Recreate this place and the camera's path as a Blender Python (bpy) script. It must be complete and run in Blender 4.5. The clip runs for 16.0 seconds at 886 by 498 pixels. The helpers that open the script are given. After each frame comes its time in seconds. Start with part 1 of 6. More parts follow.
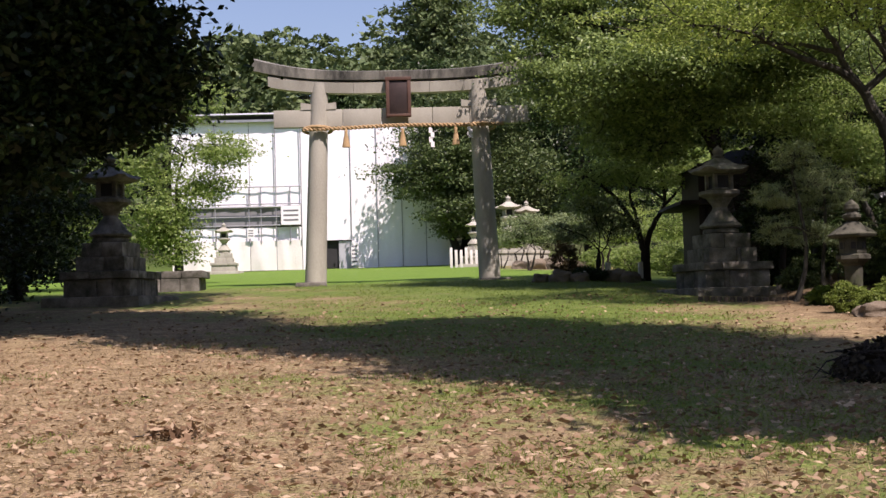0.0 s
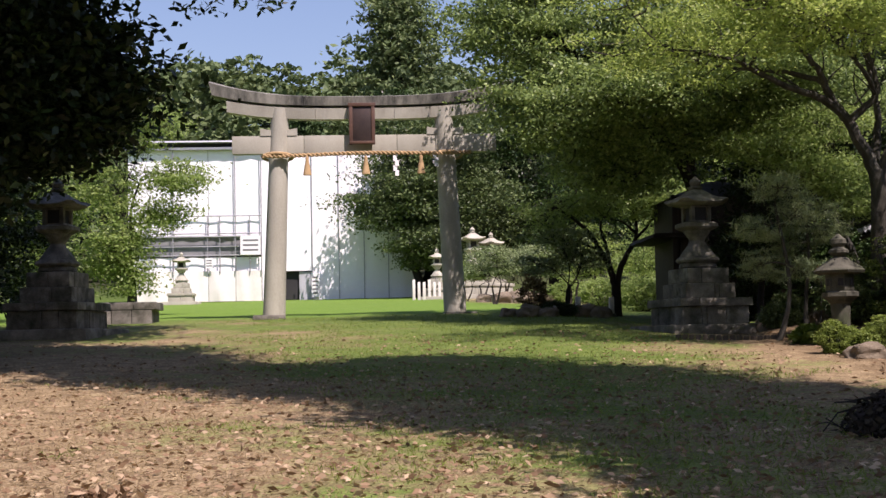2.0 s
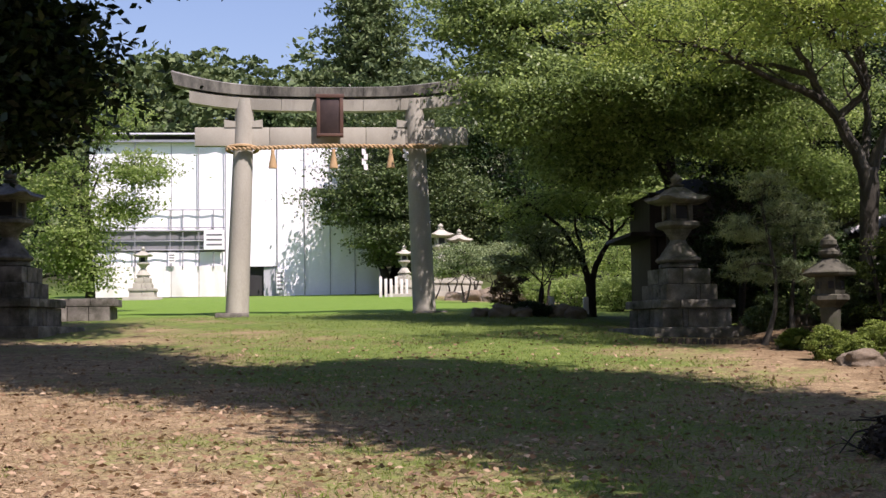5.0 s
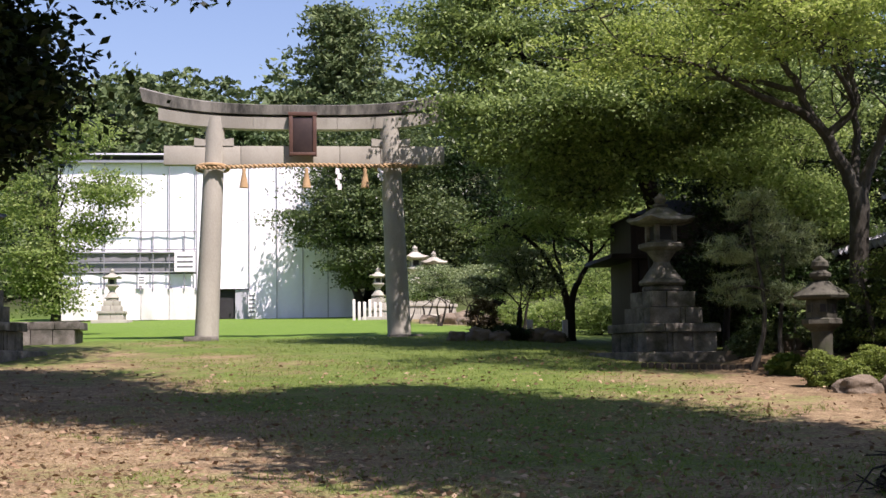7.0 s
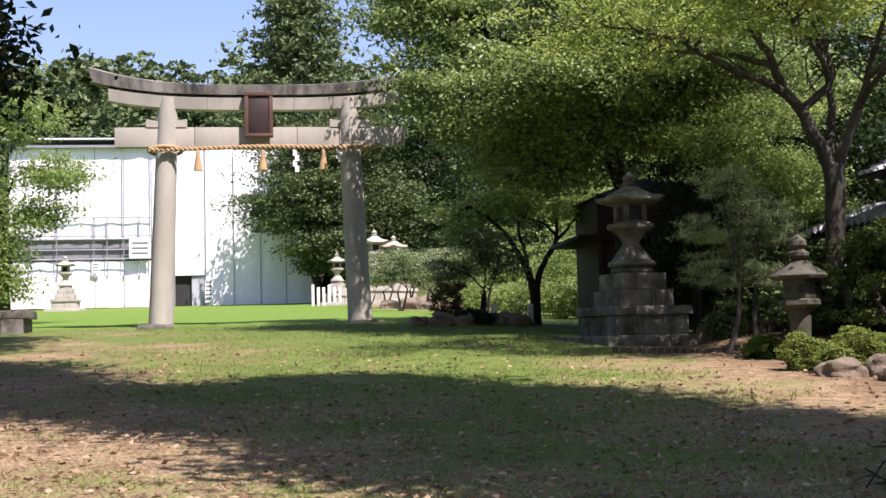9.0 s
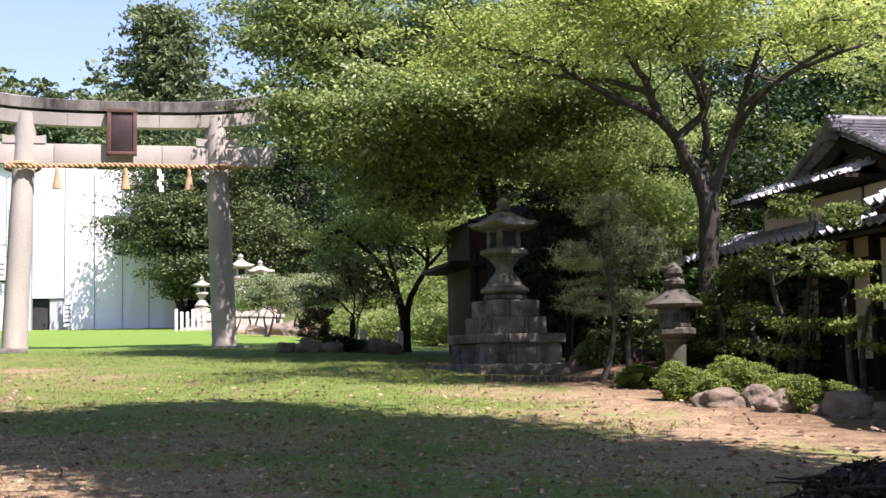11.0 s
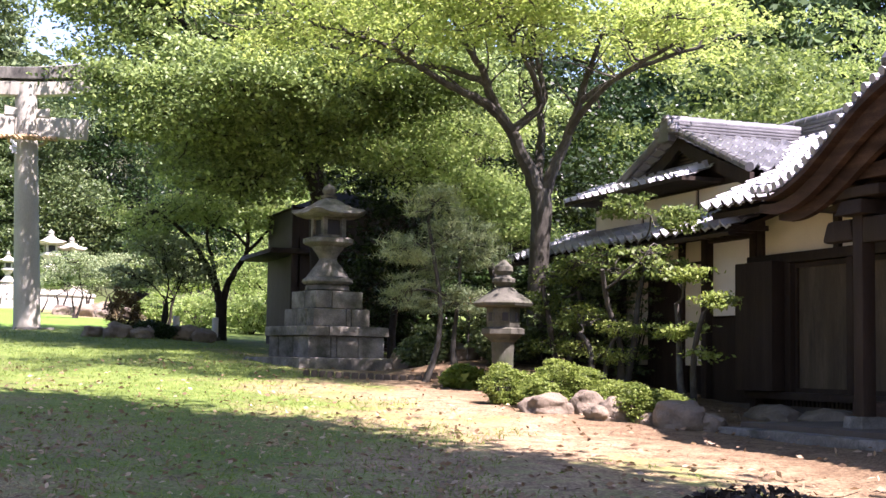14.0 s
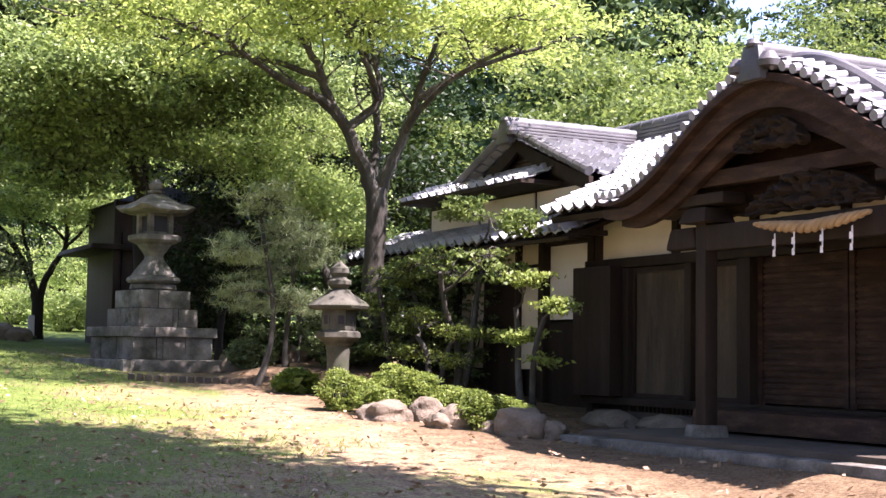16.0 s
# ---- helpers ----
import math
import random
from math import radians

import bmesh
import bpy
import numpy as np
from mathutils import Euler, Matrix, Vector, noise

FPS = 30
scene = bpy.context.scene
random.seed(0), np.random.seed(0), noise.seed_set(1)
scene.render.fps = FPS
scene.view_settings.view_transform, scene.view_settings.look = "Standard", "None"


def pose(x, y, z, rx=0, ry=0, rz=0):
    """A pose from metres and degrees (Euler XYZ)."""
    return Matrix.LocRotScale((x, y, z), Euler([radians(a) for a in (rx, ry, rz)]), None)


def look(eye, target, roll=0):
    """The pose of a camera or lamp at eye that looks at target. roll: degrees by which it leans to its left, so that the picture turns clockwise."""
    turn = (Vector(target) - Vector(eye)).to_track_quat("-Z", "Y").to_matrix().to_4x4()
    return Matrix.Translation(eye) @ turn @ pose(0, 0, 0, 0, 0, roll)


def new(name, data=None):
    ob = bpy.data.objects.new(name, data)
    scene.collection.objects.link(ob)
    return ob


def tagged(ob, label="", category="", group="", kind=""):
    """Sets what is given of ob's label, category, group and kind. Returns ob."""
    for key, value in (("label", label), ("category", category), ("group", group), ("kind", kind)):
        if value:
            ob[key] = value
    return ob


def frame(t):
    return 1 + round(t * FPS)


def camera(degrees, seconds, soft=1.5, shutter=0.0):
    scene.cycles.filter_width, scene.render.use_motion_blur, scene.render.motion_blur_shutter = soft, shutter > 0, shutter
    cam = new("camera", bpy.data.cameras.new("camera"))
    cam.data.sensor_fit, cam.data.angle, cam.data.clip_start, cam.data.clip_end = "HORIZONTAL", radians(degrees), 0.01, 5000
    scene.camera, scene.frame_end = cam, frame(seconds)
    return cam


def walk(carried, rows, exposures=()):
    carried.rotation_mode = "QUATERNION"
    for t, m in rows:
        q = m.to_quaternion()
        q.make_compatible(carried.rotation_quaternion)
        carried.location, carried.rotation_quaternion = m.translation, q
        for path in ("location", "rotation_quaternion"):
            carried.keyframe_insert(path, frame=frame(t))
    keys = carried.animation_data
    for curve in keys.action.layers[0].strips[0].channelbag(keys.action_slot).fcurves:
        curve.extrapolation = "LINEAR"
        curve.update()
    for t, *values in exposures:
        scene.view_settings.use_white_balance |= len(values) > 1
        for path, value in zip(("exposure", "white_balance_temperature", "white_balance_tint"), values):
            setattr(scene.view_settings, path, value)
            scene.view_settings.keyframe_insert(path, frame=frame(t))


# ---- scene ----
cam = camera(35.0, 16.0)
EXPOSURES = [(0, 0.5, 6600, 33), (3.5, 0.65, 6450, 33), (6, 0.68, 6400, 33), (8, 0.88, 6350, 33), (11, 1.38, 6200, 37), (13, 2.05, 6150, 41), (16, 2.28, 6200, 41)]
PATH = [
    (0, pose(-0.013, -0.083, 1.486, 92.745, 1.518, -1.508)),
    (0.5, pose(-0.016, 0.293, 1.518, 92.796, 1.454, -1.845)),
    (1, pose(-0.022, 0.675, 1.551, 93.078, 1.357, -2.196)),
    (1.5, pose(-0.027, 1.036, 1.577, 93.534, 1.271, -2.57)),
    (2, pose(-0.042, 1.352, 1.592, 93.987, 1.128, -3.106)),
    (2.5, pose(-0.056, 1.621, 1.612, 94.285, 1.034, -3.746)),
    (3, pose(-0.057, 1.816, 1.632, 94.296, 0.92, -4.313)),
    (3.5, pose(-0.055, 2.004, 1.649, 94.055, 0.852, -4.349)),
    (6, pose(-0.103, 2.975, 1.727, 93.794, 0.561, -4.974)),
    (6.5, pose(-0.097, 3.224, 1.733, 94.369, 0.579, -5.334)),
    (7, pose(-0.079, 3.472, 1.742, 94.726, 0.717, -5.651)),
    (7.5, pose(-0.063, 3.729, 1.754, 94.483, 0.934, -5.946)),
    (8, pose(-0.057, 3.991, 1.769, 94.078, 1.078, -6.277)),
    (10.5, pose(-0.059, 4.939, 1.77, 94.457, 1.218, -10.878)),
    (11, pose(-0.012, 5.113, 1.778, 95.074, 0.965, -12.756)),
    (11.5, pose(0.062, 5.357, 1.798, 95.536, 0.548, -14.308)),
    (12, pose(0.094, 5.533, 1.822, 95.675, 0.142, -15.185)),
    (12.5, pose(0.106, 5.684, 1.843, 95.526, -0.251, -16.089)),
    (13, pose(0.134, 5.807, 1.863, 95.203, -0.512, -17.218)),
    (13.5, pose(0.174, 5.966, 1.886, 94.876, -0.7, -18.635)),
    (14, pose(0.219, 6.123, 1.908, 94.568, -0.853, -20.195)),
    (14.5, pose(0.232, 6.277, 1.936, 94.395, -0.925, -21.913)),
    (15, pose(0.22, 6.433, 1.969, 94.336, -0.987, -23.828)),
    (15.5, pose(0.212, 6.55, 2.013, 94.343, -0.94, -25.689)),
    (16, pose(0.177, 6.635, 2.07, 94.364, -0.895, -27.564)),
]
walk(cam, PATH, EXPOSURES)

# ---- light ----
SUN = Vector((0.34, -0.54, 1.0)).normalized()
world = bpy.data.worlds.new("sky")
scene.world = world
world.use_nodes = True
wn = world.node_tree.nodes
sky = wn.new("ShaderNodeTexSky")
sky.sky_type = "NISHITA"
sky.sun_disc = False
sky.sun_elevation = math.asin(SUN.z)
sky.sun_rotation = math.atan2(SUN.x, SUN.y)
sky.air_density, sky.dust_density, sky.ozone_density = 1.3, 1.0, 4.0
world.node_tree.links.new(sky.outputs[0], wn["Background"].inputs[0])
wn["Background"].inputs[1].default_value = 0.09
sun = new("sun", bpy.data.lights.new("sun", "SUN"))
sun.data.energy, sun.data.angle, sun.data.color = 5.0, radians(0.5), (1.0, 0.95, 0.86)
sun.matrix_world = look(SUN * 60, (0, 0, 0))


# ---- materials ----
def nodes_of(name):
    m = bpy.data.materials.new(name)
    m.use_nodes = True
    return m, m.node_tree.nodes, m.node_tree.links


def ramp_node(n, l, src, stops):
    r = n.new("ShaderNodeValToRGB")
    e = r.color_ramp.elements
    while len(e) < len(stops):
        e.new(0.5)
    for i, (p, c) in enumerate(stops):
        e[i].position, e[i].color = p, (*c, 1)
    l.new(src, r.inputs[0])
    return r.outputs[0]


def noise_node(n, l, vec, scale, detail=4, rough=0.55):
    t = n.new("ShaderNodeTexNoise")
    t.inputs["Scale"].default_value, t.inputs["Detail"].default_value, t.inputs["Roughness"].default_value = scale, detail, rough
    if vec:
        l.new(vec, t.inputs["Vector"])
    return t.outputs[0]


def mixc(n, l, a, b, fac, mode="MIX"):
    m = n.new("ShaderNodeMix")
    m.data_type, m.blend_type = "RGBA", mode
    for s, v in ((m.inputs[0], fac), (m.inputs[6], a), (m.inputs[7], b)):
        if isinstance(v, (int, float)):
            s.default_value = v
        elif isinstance(v, tuple):
            s.default_value = (*v, 1)
        else:
            l.new(v, s)
    return m.outputs[2]


def maths(n, l, op, a, b=0.0, clamp=False):
    m = n.new("ShaderNodeMath")
    m.operation, m.use_clamp = op, clamp
    for s, v in zip(m.inputs, (a, b)):
        if isinstance(v, (int, float)):
            s.default_value = v
        else:
            l.new(v, s)
    return m.outputs[0]


def surface(name, stops, scale, rough=0.8, bump=0.3, fine=40.0, stain=None, metal=0.0, stretch=(1, 1, 1), rnd=0.0, bump_dist=0.01, spec=0.5):
    """A weathered surface: broad variation, fine grain, stains of a second colour, relief."""
    m, n, l = nodes_of(name)
    b = n["Principled BSDF"]
    pos = n.new("ShaderNodeNewGeometry").outputs["Position"]
    mp = n.new("ShaderNodeMapping")
    mp.inputs["Scale"].default_value = stretch
    l.new(pos, mp.inputs[0])
    v = mp.outputs[0]
    big = noise_node(n, l, v, scale, 5)
    small = noise_node(n, l, v, fine, 6, 0.65)
    col = ramp_node(n, l, maths(n, l, "ADD", maths(n, l, "MULTIPLY", big, 0.65), maths(n, l, "MULTIPLY", small, 0.35)), stops)
    if stain:
        f = noise_node(n, l, v, scale * 0.6, 6, 0.7)
        col = mixc(n, l, col, stain[0], maths(n, l, "MULTIPLY", maths(n, l, "SUBTRACT", f, stain[1], True), stain[2], True))
    if rnd:
        info = n.new("ShaderNodeObjectInfo").outputs["Random"]
        h = n.new("ShaderNodeHueSaturation")
        l.new(maths(n, l, "ADD", maths(n, l, "MULTIPLY", info, rnd), 1 - rnd / 2), h.inputs["Value"])
        l.new(col, h.inputs["Color"])
        col = h.outputs[0]
    l.new(col, b.inputs["Base Color"])
    b.inputs["Roughness"].default_value, b.inputs["Metallic"].default_value = rough, metal
    b.inputs["Specular IOR Level"].default_value = spec
    bp = n.new("ShaderNodeBump")
    bp.inputs["Strength"].default_value, bp.inputs["Distance"].default_value = bump, bump_dist
    l.new(maths(n, l, "ADD", small, big), bp.inputs["Height"])
    l.new(bp.outputs[0], b.inputs["Normal"])
    return m


def foliage(name, dark, mid, light, gloss=0.45, trans=0.35):
    """Leaves: colour differs leaf by leaf and clump by clump; light passes through."""
    m, n, l = nodes_of(name)
    b = n["Principled BSDF"]
    geo = n.new("ShaderNodeNewGeometry")
    clump = noise_node(n, l, geo.outputs["Position"], 1.7, 3)
    f = maths(n, l, "ADD", maths(n, l, "MULTIPLY", geo.outputs["Random Per Island"], 0.42), maths(n, l, "MULTIPLY", clump, 0.62))
    col = ramp_node(n, l, f, [(0.15, dark), (0.5, mid), (0.9, light)])
    l.new(col, b.inputs["Base Color"])
    b.inputs["Roughness"].default_value = gloss
    b.inputs["Specular IOR Level"].default_value = 0.25
    t = n.new("ShaderNodeBsdfTranslucent")
    l.new(mixc(n, l, col, (1.0, 1.0, 0.42), 0.35, "MULTIPLY"), t.inputs[0])
    x = n.new("ShaderNodeMixShader")
    x.inputs[0].default_value = trans
    l.new(b.outputs[0], x.inputs[1])
    l.new(t.outputs[0], x.inputs[2])
    l.new(x.outputs[0], n["Material Output"].inputs[0])
    return m


STONE = surface("granite", [(0.25, (0.045, 0.042, 0.034)), (0.5, (0.16, 0.15, 0.122)), (0.8, (0.38, 0.36, 0.31))], 3.2, 0.85, 0.8, 45, stain=((0.045, 0.048, 0.03), 0.46, 5), rnd=0.25, spec=0.3)
MOSSSTONE = surface("mossy_dark_granite", [(0.25, (0.022, 0.023, 0.015)), (0.5, (0.07, 0.068, 0.05)), (0.8, (0.17, 0.165, 0.125))], 3.0, 0.9, 0.6, 50, stain=((0.045, 0.055, 0.025), 0.45, 4), rnd=0.2, spec=0.3)
TORII_STONE = surface("torii_granite", [(0.25, (0.22, 0.21, 0.165)), (0.5, (0.36, 0.35, 0.28)), (0.8, (0.51, 0.50, 0.41))], 1.2, 0.85, 0.4, 50, stain=((0.10, 0.09, 0.075), 0.55, 3.5), stretch=(1, 1, 0.35), rnd=0.12)
KASAGI_STONE = surface("mossy_kasagi_granite", [(0.25, (0.07, 0.07, 0.06)), (0.5, (0.24, 0.235, 0.19)), (0.8, (0.40, 0.38, 0.32))], 2.2, 0.9, 0.4, 45, stain=((0.035, 0.036, 0.03), 0.44, 5), stretch=(1, 1, 0.3), rnd=0.12)
ROCK = surface("garden_rock", [(0.25, (0.06, 0.05, 0.032)), (0.5, (0.165, 0.132, 0.088)), (0.8, (0.30, 0.25, 0.17))], 2.5, 0.85, 0.7, 30, stain=((0.08, 0.08, 0.05), 0.55, 3), bump_dist=0.03)
DARKWOOD = surface("dark_weathered_wood", [(0.2, (0.011, 0.007, 0.005)), (0.5, (0.025, 0.017, 0.011)), (0.85, (0.058, 0.041, 0.027))], 1.5, 0.7, 0.4, 25, stretch=(3, 3, 0.4), spec=0.2)
PORCHWOOD = surface("brown_porch_wood", [(0.25, (0.016, 0.009, 0.006)), (0.5, (0.045, 0.026, 0.017)), (0.75, (0.13, 0.08, 0.05))], 2.0, 0.7, 0.6, 25, stain=((0.012, 0.008, 0.006), 0.5, 4), stretch=(1, 1.2, 5), rnd=0.25, spec=0.2)
DOORWOOD = surface("weathered_door_boards", [(0.2, (0.022, 0.017, 0.010)), (0.5, (0.07, 0.055, 0.034)), (0.85, (0.17, 0.135, 0.088))], 1.3, 0.75, 0.3, 30, stain=((0.018, 0.015, 0.012), 0.52, 4), stretch=(3, 3, 0.5), rnd=0.25, spec=0.2)
PLASTER = surface("cream_plaster", [(0.3, (0.52, 0.46, 0.33)), (0.6, (0.64, 0.57, 0.42)), (0.9, (0.72, 0.66, 0.51))], 1.1, 0.9, 0.15, 50)
WPLASTER = surface("white_plaster", [(0.3, (0.60, 0.58, 0.52)), (0.6, (0.72, 0.70, 0.65)), (0.9, (0.78, 0.76, 0.72))], 1.1, 0.9, 0.15, 50)
TILE = surface("grey_roof_tile", [(0.2, (0.11, 0.113, 0.12)), (0.5, (0.26, 0.265, 0.275)), (0.85, (0.43, 0.432, 0.445))], 1.6, 0.5, 0.3, 45, stain=((0.06, 0.06, 0.055), 0.58, 3), rnd=0.35)
RIDGETILE = surface("dark_ridge_tile", [(0.2, (0.04, 0.04, 0.038)), (0.5, (0.10, 0.10, 0.10)), (0.85, (0.20, 0.20, 0.195))], 2.4, 0.5, 0.4, 40, stain=((0.03, 0.03, 0.027), 0.55, 3), rnd=0.3)
BARK = surface("grey_brown_bark", [(0.2, (0.016, 0.015, 0.011)), (0.5, (0.055, 0.052, 0.041)), (0.85, (0.18, 0.175, 0.145))], 3.0, 0.9, 0.8, 22, stretch=(1, 1, 0.35), bump_dist=0.03, spec=0.2)
DARKBARK = surface("dark_bark", [(0.2, (0.012, 0.010, 0.008)), (0.5, (0.03, 0.025, 0.02)), (0.85, (0.06, 0.052, 0.042))], 3.0, 0.9, 0.8, 22, stretch=(1, 1, 0.35), bump_dist=0.03, spec=0.2)
SHEET = surface("white_tarpaulin", [(0.3, (0.80, 0.80, 0.82)), (0.6, (0.87, 0.87, 0.88)), (0.9, (0.91, 0.91, 0.92))], 0.5, 0.55, 0.25, 6, bump_dist=0.05, rnd=0.05)
CANVAS = surface("cream_canvas_skirt", [(0.3, (0.70, 0.68, 0.62)), (0.6, (0.79, 0.77, 0.72)), (0.9, (0.85, 0.83, 0.78))], 0.6, 0.8, 0.3, 8, bump_dist=0.05, rnd=0.08)
STEEL = surface("galvanised_tube", [(0.3, (0.30, 0.30, 0.31)), (0.8, (0.48, 0.48, 0.49))], 3, 0.45, 0.1, 40, metal=0.7)
STRAW = surface("rice_straw", [(0.2, (0.20, 0.125, 0.055)), (0.5, (0.40, 0.27, 0.13)), (0.85, (0.56, 0.41, 0.22))], 5, 0.85, 0.5, 70)
PAPER = surface("white_paper", [(0.3, (0.74, 0.74, 0.74)), (0.8, (0.82, 0.82, 0.80))], 6, 0.7, 0.1, 50)
PLAQUE = surface("dark_bronze_plaque", [(0.2, (0.018, 0.012, 0.010)), (0.6, (0.05, 0.032, 0.026)), (0.9, (0.10, 0.06, 0.045))], 4, 0.5, 0.3, 40, metal=0.3)
PLAQUEFRAME = surface("red_brown_plaque_frame", [(0.2, (0.045, 0.02, 0.012)), (0.6, (0.10, 0.047, 0.027)), (0.9, (0.17, 0.085, 0.05))], 4, 0.6, 0.3, 40)
RED = surface("red_cloth", [(0.3, (0.45, 0.02, 0.03)), (0.8, (0.62, 0.05, 0.06))], 6, 0.8, 0.2, 40)
# shade of hollows as a colour, for solid boxes in place of openings
VOIDSHADE = surface("painted_void_shade", [(0.3, (0.02, 0.02, 0.02)), (0.8, (0.04, 0.04, 0.04))], 2, 0.9, 0.1, 20)
CONCRETE = surface("concrete_step", [(0.2, (0.03, 0.023, 0.015)), (0.5, (0.072, 0.056, 0.037)), (0.85, (0.125, 0.10, 0.068))], 1.5, 0.9, 0.3, 40)
ROOFSHEET = surface("grey_sheet_roof", [(0.3, (0.34, 0.35, 0.37)), (0.8, (0.52, 0.53, 0.55))], 0.8, 0.5, 0.2, 12)
INK = surface("grey_print", [(0.3, (0.10, 0.10, 0.11)), (0.8, (0.2, 0.2, 0.2))], 6, 0.8, 0.1, 40)

L_CHERRY = foliage("cherry_leaves", (0.10, 0.155, 0.034), (0.31, 0.41, 0.11), (0.56, 0.63, 0.22), trans=0.58)
L_OAK = foliage("broadleaf_leaves", (0.035, 0.062, 0.022), (0.18, 0.26, 0.085), (0.46, 0.58, 0.20), gloss=0.4, trans=0.4)
L_ZELK = foliage("zelkova_leaves", (0.05, 0.085, 0.024), (0.14, 0.205, 0.055), (0.30, 0.37, 0.11), trans=0.5)
L_MAPLE = foliage("maple_leaves", (0.11, 0.175, 0.05), (0.26, 0.36, 0.11), (0.46, 0.54, 0.21), trans=0.55)
L_LAUREL = foliage("laurel_leaves", (0.03, 0.05, 0.02), (0.085, 0.125, 0.045), (0.19, 0.245, 0.09), gloss=0.4, trans=0.25)
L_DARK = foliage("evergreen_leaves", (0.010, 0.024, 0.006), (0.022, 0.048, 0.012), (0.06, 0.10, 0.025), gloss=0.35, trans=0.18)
# near-black: the deep shade of the wood is put into the leaf colour
L_SHADED = foliage("leaves_in_shade_colour", (0.007, 0.014, 0.004), (0.014, 0.028, 0.007), (0.04, 0.07, 0.016), gloss=0.4, trans=0.2)
L_CEDAR = foliage("cedar_sprays", (0.02, 0.042, 0.014), (0.05, 0.092, 0.030), (0.11, 0.165, 0.055), gloss=0.6, trans=0.15)
# paler leaves: the haze of distance is put into this colour
L_HILL = foliage("hazed_hill_leaves", (0.045, 0.08, 0.03), (0.10, 0.145, 0.055), (0.18, 0.23, 0.09), gloss=0.6, trans=0.2)
L_PINE = foliage("pine_needles", (0.09, 0.13, 0.058), (0.20, 0.26, 0.12), (0.36, 0.42, 0.21), gloss=0.5, trans=0.3)
L_AZALEA = foliage("azalea_leaves", (0.06, 0.10, 0.020), (0.18, 0.245, 0.05), (0.36, 0.43, 0.11), gloss=0.5, trans=0.4)
L_DRY = foliage("dry_leaves", (0.07, 0.038, 0.02), (0.25, 0.16, 0.09), (0.60, 0.47, 0.31), gloss=0.8, trans=0.15)
L_RUSSET = foliage("russet_leaves", (0.05, 0.045, 0.02), (0.14, 0.10, 0.045), (0.27, 0.18, 0.085), gloss=0.6, trans=0.3)
L_BROWN = foliage("dead_brush_leaves", (0.012, 0.009, 0.006), (0.028, 0.021, 0.014), (0.06, 0.05, 0.03), gloss=0.8, trans=0.05)
L_GRASS = foliage("grass_blades", (0.06, 0.11, 0.016), (0.15, 0.22, 0.035), (0.29, 0.34, 0.08), gloss=0.6, trans=0.45)
L_HAY = foliage("dry_grass_blades", (0.13, 0.095, 0.045), (0.31, 0.235, 0.125), (0.54, 0.44, 0.26), gloss=0.8, trans=0.3)


# ---- shapes ----
def smooth(a):
    a = min(max(a, 0.0), 1.0)
    return a * a * (3 - 2 * a)


def G(x, y):
    """Height of the ground: a slope up to the shrine, a level yard before the house, a wooded hill behind."""
    g = math.tan(radians(3.2)) * min(y, 95) + math.tan(radians(0.5)) * max(min(x, 60), -60)
    g += 0.22 * smooth((y - 18) / 20) * (1 - smooth((y - 44) / 30)) * (1 - smooth((x - 4) / 5)) - 0.12 * smooth((y - 44) / 30)
    w = smooth((x - 7.6) / 1.4) * (1 - smooth((y - 20) / 4.5)) * smooth((y - 8) / 7) * (1 - smooth((x - 30) / 10))
    g = g * (1 - w) + 1.14 * w
    g += 0.3 * smooth(1 - ((x - 9.5) ** 2 + (y - 27.5) ** 2) / 6.5)
    return g + 19.5 * smooth((y - 96) / 45) + 10 * smooth((y - 130) / 120)


def part(name, bm, mat, parent=None, label="", flat=False):
    me = bpy.data.meshes.new(name)
    bm.to_mesh(me)
    bm.free()
    if not flat:
        me.shade_smooth()
        me.set_sharp_from_angle(angle=radians(38))
    me.materials.append(mat)
    ob = new(name, me)
    ob.parent = parent
    if label:
        ob["label"] = label
    return ob


def share(name, src, parent, m):
    """Another piece on the same mesh."""
    ob = new(name, src.data)
    ob.parent = parent
    ob.matrix_basis = m
    return ob


def thing(name, x, y, z, label, category, rz=0.0, group="", kind=""):
    ob = new(name)
    ob.empty_display_size = 0.2
    ob.matrix_basis = pose(x, y, z, 0, 0, rz)
    return tagged(ob, label, category, group, kind)


def box(bm, c, s, rz=0.0, top=1.0, bevel=0.0, m=None):
    r = bmesh.ops.create_cube(bm, size=1.0)
    vs = r["verts"]
    for v in vs:
        k = top if v.co.z > 0 else 1.0
        v.co = Vector((v.co.x * s[0] * k, v.co.y * s[1] * k, v.co.z * s[2]))
    if bevel:
        es = list({e for v in vs for e in v.link_edges})
        vs = bmesh.ops.bevel(bm, geom=es, offset=bevel, segments=2, affect="EDGES", profile=0.6)["verts"]
        vs = list({v for v in vs} | {v for v in vs for e in v.link_edges for v in e.verts})
    t = Matrix.Translation(c) @ Matrix.Rotation(radians(rz), 4, "Z")
    bmesh.ops.transform(bm, matrix=(m or Matrix()) @ t, verts=vs)
    return vs


def boxm(c, s, rz=0.0, top=1.0, bevel=0.0):
    bm = bmesh.new()
    box(bm, c, s, rz, top, bevel)
    return bm


